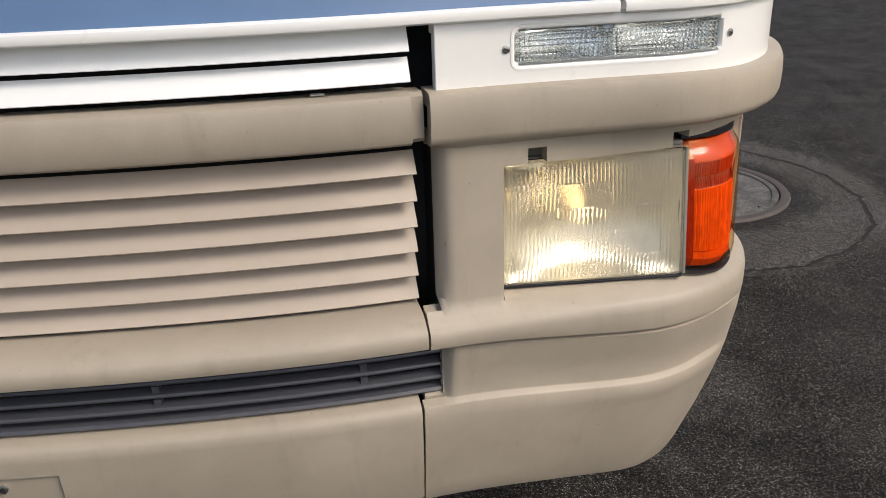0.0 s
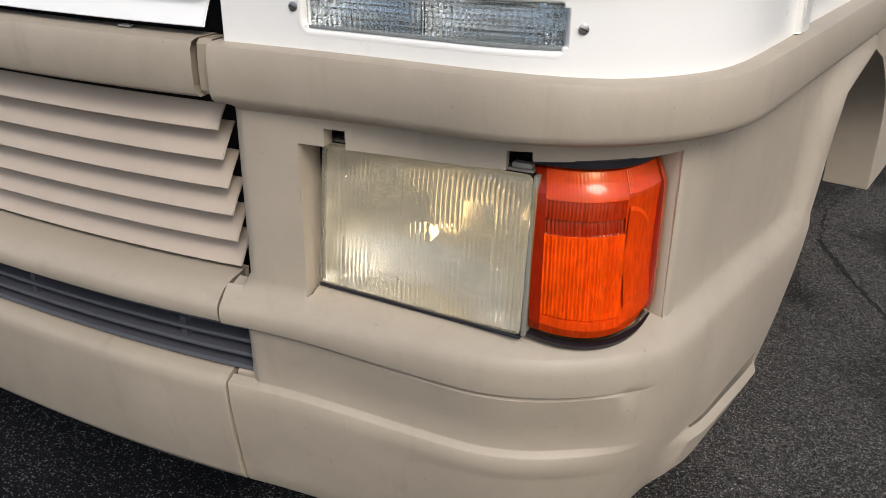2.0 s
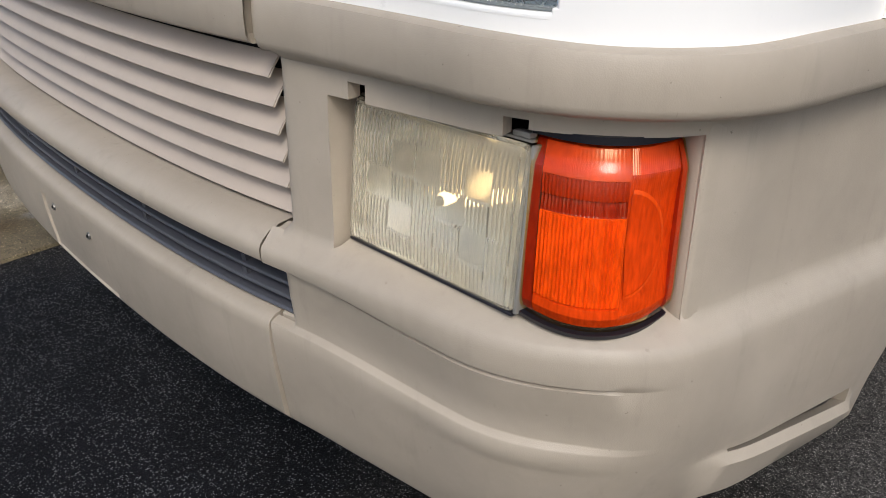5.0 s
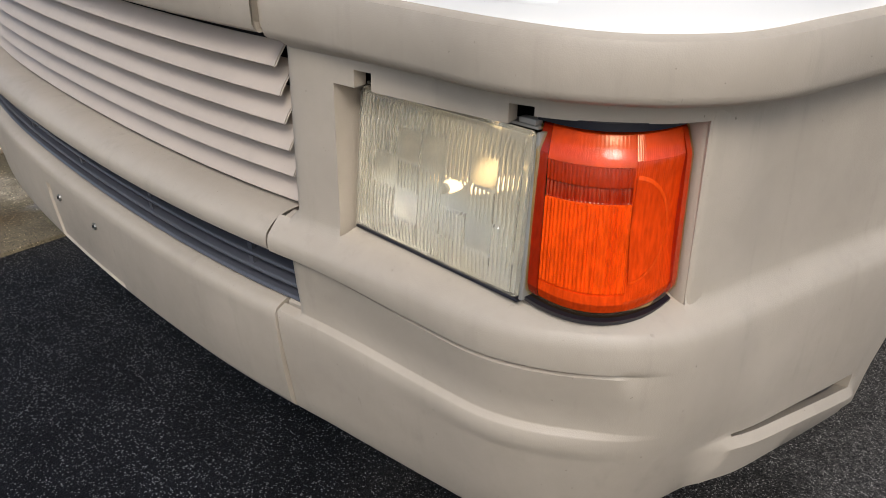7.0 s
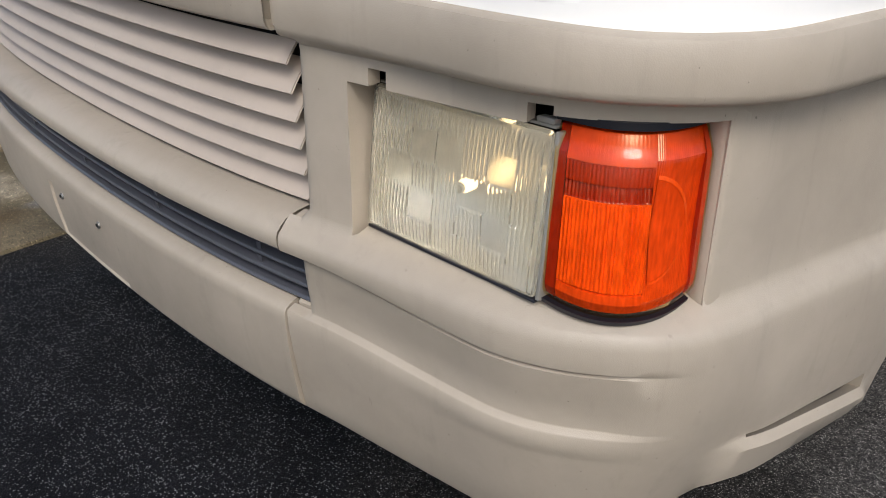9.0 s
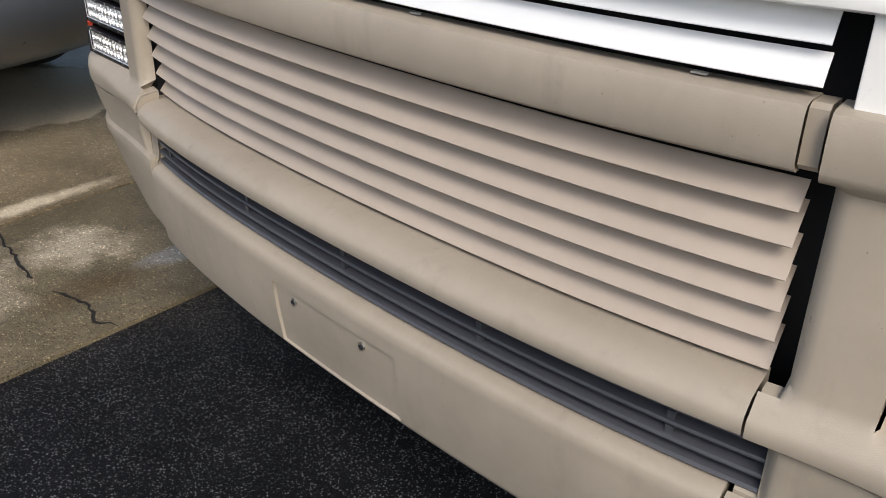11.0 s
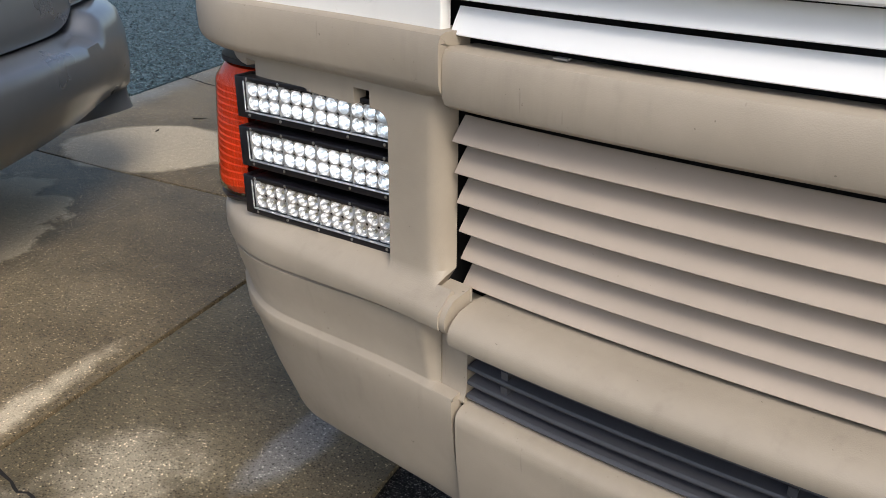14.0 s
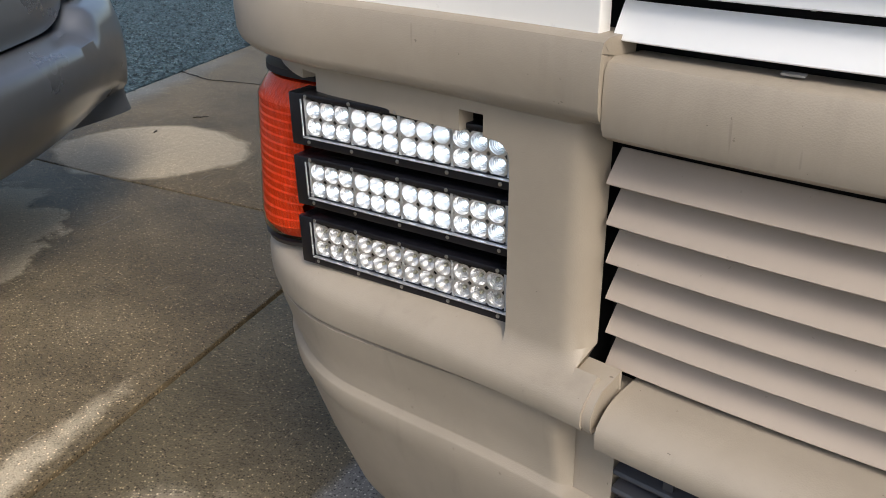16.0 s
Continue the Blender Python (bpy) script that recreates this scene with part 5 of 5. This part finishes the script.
def prism_lens(g, parent):
    """Glass with upright ribs crossed by a few level ones."""
    nu, nv = 46 * 3, 9 * 3
    s0, s1, z0, z1 = F0 + 0.003, F1 - 0.003, FZ0 + 0.002, FZ1 - 0.002
    verts, faces = [], []
    for i in range(nu + 1):
        for j in range(nv + 1):
            u, v = i / nu, j / nv
            s, z = s0 + (s1 - s0) * u, z1 + (z0 - z1) * v
            e = min(min(u, 1 - u) * 0.28, min(v, 1 - v) * 0.048)
            h = 0.0
            if e > 0.003:
                h = 0.0022 * abs(math.sin(math.pi * 46 * u)) + 0.0018 * abs(math.sin(math.pi * 8 * v))
            elif e < 0.002:
                h = -0.002
            verts.append(at(g * s, white_d(s) - 0.004 + h, z))
    n = nv + 1
    for i in range(nu):
        for j in range(nv):
            faces.append((i * n + j, i * n + j + 1, (i + 1) * n + j + 1, (i + 1) * n + j))
    o = len(verts)
    for i in range(nu + 1):
        for j in range(n):
            s, z = s0 + (s1 - s0) * i / nu, z1 + (z0 - z1) * j / nv
            verts.append(at(g * s, white_d(s) - 0.008, z))
    m = len(faces)
    faces += [tuple(o + k for k in reversed(f)) for f in faces[:m]]
    for i in range(nu):
        faces += [(i * n, (i + 1) * n, o + (i + 1) * n, o + i * n), (i * n + nv, o + i * n + nv, o + (i + 1) * n + nv, (i + 1) * n + nv)]
    for j in range(nv):
        faces += [(j, o + j, o + j + 1, j + 1), (nu * n + j, nu * n + j + 1, o + nu * n + j + 1, o + nu * n + j)]
    ob = mesh_object("lens", verts, faces, FOG_GLASS, parent, "clear prism glass", 25)
    ob.visible_shadow = False


def clear_lamp(g):
    lamp = sweep("clear_lamp", lambda s: [(white_d(abs(s)) - 0.060, 1.199), (white_d(abs(s)) - 0.056, 1.199), (white_d(abs(s)) - 0.056, 1.143), (white_d(abs(s)) - 0.060, 1.143)], [g * s for s in lines(F0, F1, gap=0.02)], GREY_RIM, van, "clear rectangular lamp with prism glass", ends=0)
    prism_lens(g, lamp)
    for a, b in ((0.0, 0.475), (0.475, 1.0)):
        s0, s1 = F0 + (F1 - F0) * a + 0.001, F0 + (F1 - F0) * b - 0.001
        q = [at(g * s, white_d(s) - 0.012, z) for s, z in ((s0, 1.1955), (s1, 1.1955), (s1, 1.1465), (s0, 1.1465))]
        bowl(q, (0.5, 0.55), 0.020, SATIN, lamp, nu=20, nv=12)
    sweep("rim", lambda s: [(white_d(abs(s)) - 0.012, FZ0 + 0.002), (white_d(abs(s)) - 0.0035, FZ0 + 0.002), (white_d(abs(s)) - 0.0035, FZ0 + 0.0055), (white_d(abs(s)) - 0.012, FZ0 + 0.0055)], [g * s for s in lines(F0 + 0.004, F1 - 0.004, gap=0.02)], GASKET, lamp, "grey gasket", 0.001)
    bezel(lamp, g, F0 + 0.0005, F1 - 0.0005, FZ0 + 0.0005, FZ1 - 0.0005, 0.010, WHITE)


clear_lamp(1)
clear_lamp(-1)


def screw(g, x, z):
    s = g * s_at(x)
    ob = part("screw", disc_bm(0.0058, 0.0025, 18, 0.0012), STEEL, van, "steel screw")
    p = at(s, white_d(abs(s)) - 0.0003, z)
    ang = math.degrees(math.atan2(*(at(s, 1, 0)[k] - at(s, 0, 0)[k] for k in (0, 1))))
    put(ob, Matrix.Translation(p) @ pose(0, 0, 0, 0, 0, 180 - ang))
    put(part("slot", box_bm(-0.0042, 0.0042, -0.0028, -0.0022, -0.0006, 0.0006), DARK, ob), pose(0, 0, 0, 0, 25, 0))


for _g in (1, -1):
    screw(_g, 0.868, 1.1710)
    screw(_g, 1.181, 1.1705)

# ---- three light bars in the left opening ----
LB_L, LB_R = Vector(turned((-1.138, 0.122, 0), 4.70, -0.008, 0.0125)) - Vector((0, 0.016, 0)), Vector(turned((-0.815, 0.055, 0), 4.70, -0.008, 0.0125))
_dir = (LB_R - LB_L).normalized()
_len = (LB_R - LB_L).length
BAR_M = Matrix(((_dir.x, -_dir.y, 0, LB_L.x), (_dir.y, _dir.x, 0, LB_L.y), (0, 0, 1, 0), (0, 0, 0, 1)))


def cup_bm(ripples=0):
    """A round reflector cup set in a small square plate, open to -y; ripples: ring-shaped ridges in its wall."""
    bm = bmesh.new()
    rows = [(0.0112, 0.0, True), (0.0107, 0.0, False), (0.0104, 0.0016, False), (0.0084, 0.0062, False), (0.0054, 0.0098, False), (0.0044, 0.0102, False)]
    if ripples:
        rows = rows[:3]
        for k in range(ripples * 2 + 1):
            u = k / (ripples * 2)
            rows.append((0.0102 - 0.0060 * u, 0.0020 + 0.0070 * u ** 0.6 - (0.0012 if k % 2 else 0.0), False))
    rings = []
    for r, y, sq in rows:
        ring = []
        for k in range(20):
            a = 2 * math.pi * k / 20
            c, sn = math.cos(a), math.sin(a)
            f = 1 / max(abs(c), abs(sn)) if sq else 1.0
            ring.append(bm.verts.new((r * c * f, y, r * sn * f)))
        rings.append(ring)
    for a, b in zip(rings, rings[1:]):
        for k in range(20):
            bm.faces.new((a[k], a[(k + 1) % 20], b[(k + 1) % 20], b[k]))
    bm.faces.new(rings[-1])
    return bm


def dome_bm(r):
    bm = bmesh.new()
    bmesh.ops.create_uvsphere(bm, u_segments=12, v_segments=6, radius=r)
    bmesh.ops.scale(bm, vec=(1, 1.3, 1), verts=bm.verts)
    return bm


def light_bar(zc, lit, roll):
    bar = part("light_bar", box_bm(-0.003, _len, 0.0125, 0.055, -0.0335, 0.0285, 0.002), BAR_BLACK, van, "black double-row light bar, lit" if lit else "black double-row light bar, unlit")
    bar.matrix_basis = BAR_M @ pose(0, 0, zc) @ Matrix.Rotation(-roll, 4, "Y")
    # frame above and below the lamps
    part("frame", box_bm(-0.004, _len, -0.006, 0.014, 0.0228, 0.0290, 0.0015), BAR_BLACK, bar)
    part("frame", box_bm(-0.004, _len, -0.006, 0.014, -0.0350, -0.0232, 0.0015), BAR_BLACK, bar)
    part("bracket", box_bm(-0.010, 0.0105, -0.0065, 0.03, -0.035, 0.0290, 0.002), BAR_BLACK, bar)
    part("rim", box_bm(0.0085, 0.0100, -0.0078, -0.0060, -0.0225, 0.0225, 0.0004), CHROME, bar, "thin bright end of the lens")
    part("shelf", box_bm(0.0105, _len, -0.0095, -0.004, -0.0242, -0.0227, 0.0006), CHROME, bar, "thin bright ledge")
    for row in range(2):
        for col in range(12):
            x = 0.0245 + col * 0.0213 + (col // 3) * 0.0030
            place = pose(x, -0.004, 0.0105 - row * 0.0210) @ Matrix.Diagonal((0.95, 1.0, 0.94, 1))
            cup = new("reflector", CUP if 3 <= col <= 8 else RIPPLED)
            cup.parent = bar
            cup.matrix_basis = place
            dot = new("led", DOME_ON if lit else DOME_OFF)
            dot.parent = bar
            dot.matrix_basis = place @ pose(0, 0.0068, 0)
    for k in range(5):
        x = 0.0245 + k * 0.0669 - 0.0122
        part("plate", box_bm(x - 0.0018, x + 0.0018, -0.0036, 0.006, -0.0225, 0.0225, 0.0004), LED_PLATE, bar)
    for k in range(5):
        for z in (0.0260, -0.0295):
            b = new("screw", SCREW)
            b.parent = bar
            b.matrix_basis = pose(0.016 + k * 0.064, -0.0058, z)
    cover = part("cover", box_bm(0.0105, _len, -0.0052, -0.0045, -0.0226, 0.0226), CLEAR_COVER, bar, "clear polycarbonate cover")
    cover.visible_shadow = False
    return bar


def stock(bm, mat, name):
    ob = part(name, bm, mat)
    me = ob.data
    bpy.data.objects.remove(ob)
    return me


CUP, RIPPLED = stock(cup_bm(), CHROME, "reflector"), stock(cup_bm(4), CHROME, "reflector")
DOME_ON, DOME_OFF = stock(dome_bm(0.0032), LED_ON, "led"), stock(dome_bm(0.0027), LED_OFF, "led")
SCREW = stock(disc_bm(0.0023, 0.0012, 12, 0.0004), STEEL, "screw")
light_bar(0.9790, True, 0.018)
light_bar(0.9010, True, 0.028)
light_bar(0.8215, False, 0.028)
sweep("opening_back", [(-0.09, 1.034), (-0.085, 1.034), (-0.085, 0.79), (-0.09, 0.79)], [-s for s in lines(S_OPEN - 0.01, S_LAMP0 + 0.03, gap=0.04)], DARK, van, "black back of the lamp opening", ends=0)

# the opening's upper inner corner is round
_r, _pts = 0.020, []
_s0, _z0 = S_OPEN_LEFT, 1.006
_arc = [(_s0 + _r * (1 - math.cos(radians(9 * k))), _z0 - _r + _r * math.sin(radians(9 * k))) for k in range(11)]
_ring = [(_s0 - 0.003, _z0 + 0.003), (_s0 - 0.003, _z0 - _r)] + _arc + [(_s0 + _r, _z0 + 0.003)]
_vs = [at(-s, d, z) for d in (-0.0032, -0.016) for s, z in _ring]
_n = len(_ring)
mesh_object("corner_fillet", _vs, [tuple(range(_n)), tuple(reversed(range(_n, 2 * _n)))] + [(k, _n + k, _n + (k + 1) % _n, (k + 1) % _n) for k in range(_n)], BEIGE, van)

# ---- front wheels in their arches ----
for _g in (1, -1):
    wheel = new("wheel")
    wheel.parent = van
    wheel.matrix_basis = pose(_g * 0.95, 2.75, 0.42, 0, 90, 0)
    lathe("tyre", [(0.22, -0.12), (0.30, -0.135), (0.38, -0.125), (0.413, -0.10), (0.42, -0.05), (0.42, 0.05), (0.413, 0.10), (0.38, 0.125), (0.30, 0.135), (0.22, 0.12)], TYRE, wheel, 48, label="black tyre")
    lathe("rim", [(0, 0.02), (0.10, 0.03), (0.17, 0.0), (0.20, 0.05), (0.225, 0.11)], STEEL, wheel, 48, label="steel rim")
    sheet("wheel_well", [_g * s for s in lines(s_side(0.80), s_side(1.85), gap=0.2)], lambda s: [(-0.50, 1.02), (-0.50, 0.50)], DARK, van, "dark wheel well", None, 0.01, 0)
    sheet("well_roof", [_g * s for s in lines(s_side(0.80), s_side(1.85), gap=0.2)], lambda s: [(-0.01, 1.025), (-0.50, 1.022)], DARK, van, "dark wheel well roof", None, 0.01, 0)


# ---- parked grey car on the driveway ----
car = new("parked_car")
tagged(car, "grey sedan rear with dusty bumper parked on the driveway", "car")
CX = -2.337     # rear face at the middle
CAR_M = pose(CX + 0.035, 0.43, 0.0, 0, 0, 8)
car.matrix_basis = CAR_M


CAR_Y = (0, 0.10, 0.25, 0.40, 0.55, 0.70, 0.82, 0.95, 1.055, 1.115, 1.145, 1.155, 1.155)
CAR_X = (0, -0.004, -0.017, -0.045, -0.085, -0.135, -0.18, -0.235, -0.29, -0.36, -0.46, -0.70, -1.0)
CAR_T = [0.0]
for _k in range(1, len(CAR_Y)):
    CAR_T.append(CAR_T[-1] + math.hypot(CAR_X[_k] - CAR_X[_k - 1], CAR_Y[_k] - CAR_Y[_k - 1]))


def car_plan(t, out=0.0):
    """Rear outline at the run t from the middle (negative on the other side), as (x, y): +x is rearwards."""
    def spot(v):
        return float(np.interp(v, CAR_T, CAR_X)), float(np.interp(v, CAR_T, CAR_Y))
    a, sg = abs(t), math.copysign(1, t)
    (x, y), (x0, y0), (x1, y1) = spot(a), spot(max(a - 0.07, 0)), spot(a + 0.07)
    dx, dy = x1 - x0, y1 - y0
    ln = math.hypot(dx, dy)
    x, y = 0.25 * x0 + 0.5 * x + 0.25 * x1, 0.25 * y0 + 0.5 * y + 0.25 * y1
    if a < 0.07:
        y, dx = a, dx * a / 0.07
    return x + out * dy / ln, sg * (y - out * dx / ln)


def car_sheet(name, prof, t0, t1, n, mat, label="", thick=0.008, smooth=40):
    ts = steps(t0, t1, n)
    verts, faces = [], []
    k = len(prof(0.5))
    for t in ts:
        for b, z in prof(t):
            x, y = car_plan(t, b)
            verts.append((x, y, z))
    for i in range(n):
        for j in range(k - 1):
            faces.append((i * k + j, (i + 1) * k + j, (i + 1) * k + j + 1, i * k + j + 1))
    ob = mesh_object(name, verts, faces, mat, car, label, smooth)
    so = ob.modifiers.new("thickness", "SOLIDIFY")
    so.thickness, so.offset = thick, 0
    return ob


FACE_MID = ((0.004, 0.735), (0.011, 0.70), (0.006, 0.63), (-0.022, 0.55), (-0.085, 0.47), (-0.19, 0.405), (-0.345, 0.380), (-0.352, 0.378), (-0.360, 0.376), (-0.368, 0.375), (-0.374, 0.374), (-0.41, 0.40))
FACE_END = ((0.004, 0.742), (0.010, 0.70), (0.012, 0.65), (0.012, 0.60), (0.010, 0.56), (0.006, 0.525), (0.001, 0.503), (-0.007, 0.495), (-0.011, 0.484), (-0.008, 0.450), (0.002, 0.408), (-0.030, 0.396))


def bumper_prof(t):
    """Scooped shelf under the lid, raised shoulder at the corner, rounded face; a crease runs from the lower edge up to the corner over a spat."""
    a = abs(t)
    peel = smooth01(0.50, 0.74, a)          # the ridge turns in towards the lid before the shoulder
    up = smooth01(0.735, 0.835, a)
    w = min(1, max(0, (a - 0.80) / 0.32))
    top = [(-0.125, 0.775 + 0.06 * up), (-0.085, 0.776 + 0.062 * up - 0.004 * peel), (-0.060 - 0.012 * peel, 0.768 + 0.064 * up), (-0.032 - 0.036 * peel * (1 - up), 0.757 + 0.062 * up),
           (-0.010 - 0.048 * peel * (1 - up), 0.750 + 0.006 * peel + 0.040 * up), (-0.001 - 0.026 * peel * (1 - up), 0.744 + 0.004 * peel + 0.010 * up)]
    w2 = min(1, max(0, (a - 0.74) / 0.38))
    blend = [w] * 8 + [0.5 * w + 0.5 * w2] + [w2] * 3
    return top + [(b0 + (b1 - b0) * k, z0 + (z1 - z0) * k) for (b0, z0), (b1, z1), k in zip(FACE_MID, FACE_END, blend)]


def lid_foot(a):
    """Lower edge of the trunk lid, turned up at its corners."""
    u = min(1, max(0, (a - 0.60) / 0.185))
    return 0.790 + 0.062 * (1 - math.sqrt(1 - u * u))


def lid_prof(t):
    z = lid_foot(abs(t))
    return [(-0.45, 1.13), (-0.16, 1.12), (-0.112, 1.10), (-0.098, 1.06), (-0.090, 0.98), (-0.082, 0.91), (-0.076, 0.868), (-0.074, z + 0.012), (-0.078, z + 0.003), (-0.10, z)]


car_sheet("bumper", bumper_prof, -1.5, 1.5, 200, CAR_PAINT, "grey painted rear bumper", smooth=50)
car_sheet("trunk_lid", lid_prof, -0.784, 0.784, 84, CAR_PAINT, "grey painted trunk lid")
car_sheet("lid_gap", lambda t: [(-0.115, 1.0), (-0.115, 0.765)], -0.86, 0.86, 60, RUBBER, "dark gap round the trunk lid")
LAMP_SMOKE = plain("tail_lamp_lens", (0.30, 0.31, 0.33), 0.12, 0.4)
for _g in (-1, 1):
    car_sheet("tail_lamp", lambda t: [(-0.16, 1.14), (-0.115, 1.12), (-0.088, 1.06), (-0.078, 0.96), (-0.076, 0.868), (-0.080, 0.856), (-0.10, 0.852)], _g * 0.793, _g * 1.02, 16, LAMP_SMOKE, "clear grey tail lamp")
    car_sheet("quarter_panel", lambda t: [(-0.28, 1.10), (-0.16, 1.08), (-0.09, 1.02), (-0.070, 0.90), (-0.070, 0.85), (-0.09, 0.842)], _g * 1.026, _g * 1.62, 30, CAR_PAINT, "grey painted rear wing")
# plate, its dark holder, and bars for the writing
holder = part("plate_holder", box_bm(-0.110, -0.072, -0.175, 0.175, 0.895, 1.072, 0.004), RUBBER, car, "black plate holder")
plate = part("number_plate", box_bm(-0.075, -0.069, -0.153, 0.153, 0.912, 1.057, 0.002), PLATE_WHITE, holder, "white number plate with dark bars")
_y = -0.135
for _w in (0.030, 0.034, 0.032, 0.020, 0.030, 0.028, 0.032):
    part("bar", box_bm(-0.0695, -0.0675, _y, _y + _w * 0.72, 0.935, 1.015), INK, holder)
    _y += _w + 0.008
# sides, floor, cabin and wheels behind the rear
mesh_object("body_side", [(x, s * 1.08, z) for s in (-1, 1) for x, z in ((-0.90, 0.30), (-0.90, 1.03), (-4.3, 0.95), (-4.4, 0.30))] + [(-4.55, -0.5, 0.7), (-4.55, 0.5, 0.7)], [(0, 1, 2, 3), (7, 6, 5, 4), (1, 5, 6, 2), (2, 6, 7, 3)], CAR_PAINT, car, "grey painted car sides")
part("rear_deck", box_bm(-1.05, -0.44, -0.86, 0.86, 1.03, 1.09, 0.02), CAR_PAINT, car, "grey painted rear deck")
mesh_object("cabin", [(x, s * y, z) for s in (-1, 1) for x, y, z in ((-0.40, 0.62, 1.05), (-1.15, 0.55, 1.42), (-2.4, 0.55, 1.44), (-3.3, 0.70, 0.98))], [(0, 1, 2, 3), (7, 6, 5, 4), (0, 4, 5, 1), (1, 5, 6, 2), (2, 6, 7, 3)], plain("dark_car_glass", (0.02, 0.025, 0.03), 0.08), car, "dark glazed cabin")
mesh_object("underbody", [(-0.50, -0.80, 0.385), (-0.50, 0.80, 0.385), (-0.66, 1.0, 0.29), (-4.3, 1.0, 0.25), (-4.3, -1.0, 0.25), (-0.66, -1.0, 0.29)], [(0, 1, 2, 5), (2, 3, 4, 5)], DARK, car, "dark underbody")
for _x in (-1.30, -3.6):
    for _s in (-1, 1):
        _w = new("wheel")
        _w.parent = car
        _w.matrix_basis = pose(_x, _s * 0.86, 0.362, 90, 0, 0)
        lathe("tyre", [(0.19, -0.09), (0.25, -0.10), (0.30, -0.09), (0.31, -0.05), (0.31, 0.05), (0.30, 0.09), (0.25, 0.10), (0.19, 0.09)], TYRE, _w, 40, label="black tyre")
        lathe("rim", [(0, 0.05), (0.10, 0.04), (0.17, 0.05), (0.195, 0.085)], STEEL, _w, 40, label="alloy rim")
        lathe("hub", [(0, -0.05), (0.10, -0.04), (0.17, -0.05), (0.195, -0.085)], STEEL, _w, 40)

# two small twigs on the driveway
TWIG = plain("dry_twig", (0.035, 0.028, 0.02), 0.8)


def twig(x, y, length, turn):
    bm = bmesh.new()
    for a, ln, ox in ((0, length, 0), (55, length * 0.35, length * 0.1), (-40, length * 0.3, -length * 0.15)):
        r = bmesh.ops.create_cone(bm, cap_ends=True, segments=6, radius1=0.0028, radius2=0.0012, depth=ln)
        bmesh.ops.rotate(bm, cent=(0, 0, 0), matrix=Matrix.Rotation(radians(90), 3, "Y"), verts=r["verts"])
        bmesh.ops.rotate(bm, cent=(0, 0, 0), matrix=Matrix.Rotation(radians(a), 3, "Z"), verts=r["verts"])
        bmesh.ops.translate(bm, vec=(ox, 0, 0.0026), verts=r["verts"])
    ob = part("twig", bm, TWIG)
    put(ob, pose(x, y, TOP, 0, 0, turn))
    tagged(ob, "small dark dry twig lying on the damp concrete", "twig", group="twigs on the driveway")


twig(-3.22, 2.31, 0.07, 35)
twig(-3.26, 2.06, 0.035, 110)


# ---- hang of the mouldings: the grille assembly leans a little, one corner sits a little higher ----
LEAN = Matrix.Translation((0, 0, 0.9)) @ Matrix.Rotation(-0.002, 4, "Y") @ Matrix.Translation((0, 0, -0.9))
RAISE = Matrix.Translation((0.057, -0.005, 0.015)) @ Matrix.Diagonal((1.05, 1, 1, 1))
for _ob in van.children:
    _kind = _ob.name.split(".")[0]
    if _kind in {"louver", "white_louver", "clip", "belt", "belt_end", "lip", "lower_panel", "plate_bolt", "vent"}:
        _ob.matrix_basis = LEAN @ _ob.matrix_basis
    elif _kind in {"corner_moulding", "corner_panel", "corner_lamp", "recess_wall", "recess_roof", "recess_cheek", "corner_fillet", "light_bar", "opening_back", "clear_lamp", "screw", "lip_end"}:
        _x = (_ob.matrix_basis @ _ob.data.vertices[0].co).x
        if _x < 0:
            _ob.matrix_basis = RAISE @ _ob.matrix_basis

# ---- the ground lies square to the cheeks on its two sides ----
ON_RIGHT = Matrix.Translation((0.008, 0.014, 0)) @ Matrix.Rotation(radians(-4.77), 4, "Z")
ON_LEFT = Matrix.Translation((-0.008, 0.0125, 0)) @ Matrix.Rotation(radians(4.70), 4, "Z")
ON_DRIVE = Matrix.Translation((0.1166, 0.0456, 0)) @ Matrix.Rotation(radians(1.81), 4, "Z") @ Matrix.Diagonal((1.1054, 1.1054, 1, 1)) @ ON_LEFT
for _ob in list(scene.objects):
    if _ob.parent is None and _ob.type in {"MESH", "EMPTY"} and _ob is not van:
        _ob.matrix_basis = (ON_RIGHT if _ob.name in {"ground", "manhole_cover", "manhole"} else ON_DRIVE) @ _ob.matrix_basis

# ---- plan units to true metres ----
for _ob in list(scene.objects):
    if _ob.parent is None and _ob.type in {"MESH", "EMPTY"}:
        _ob.matrix_basis = Matrix.Scale(UNIT, 4) @ _ob.matrix_basis
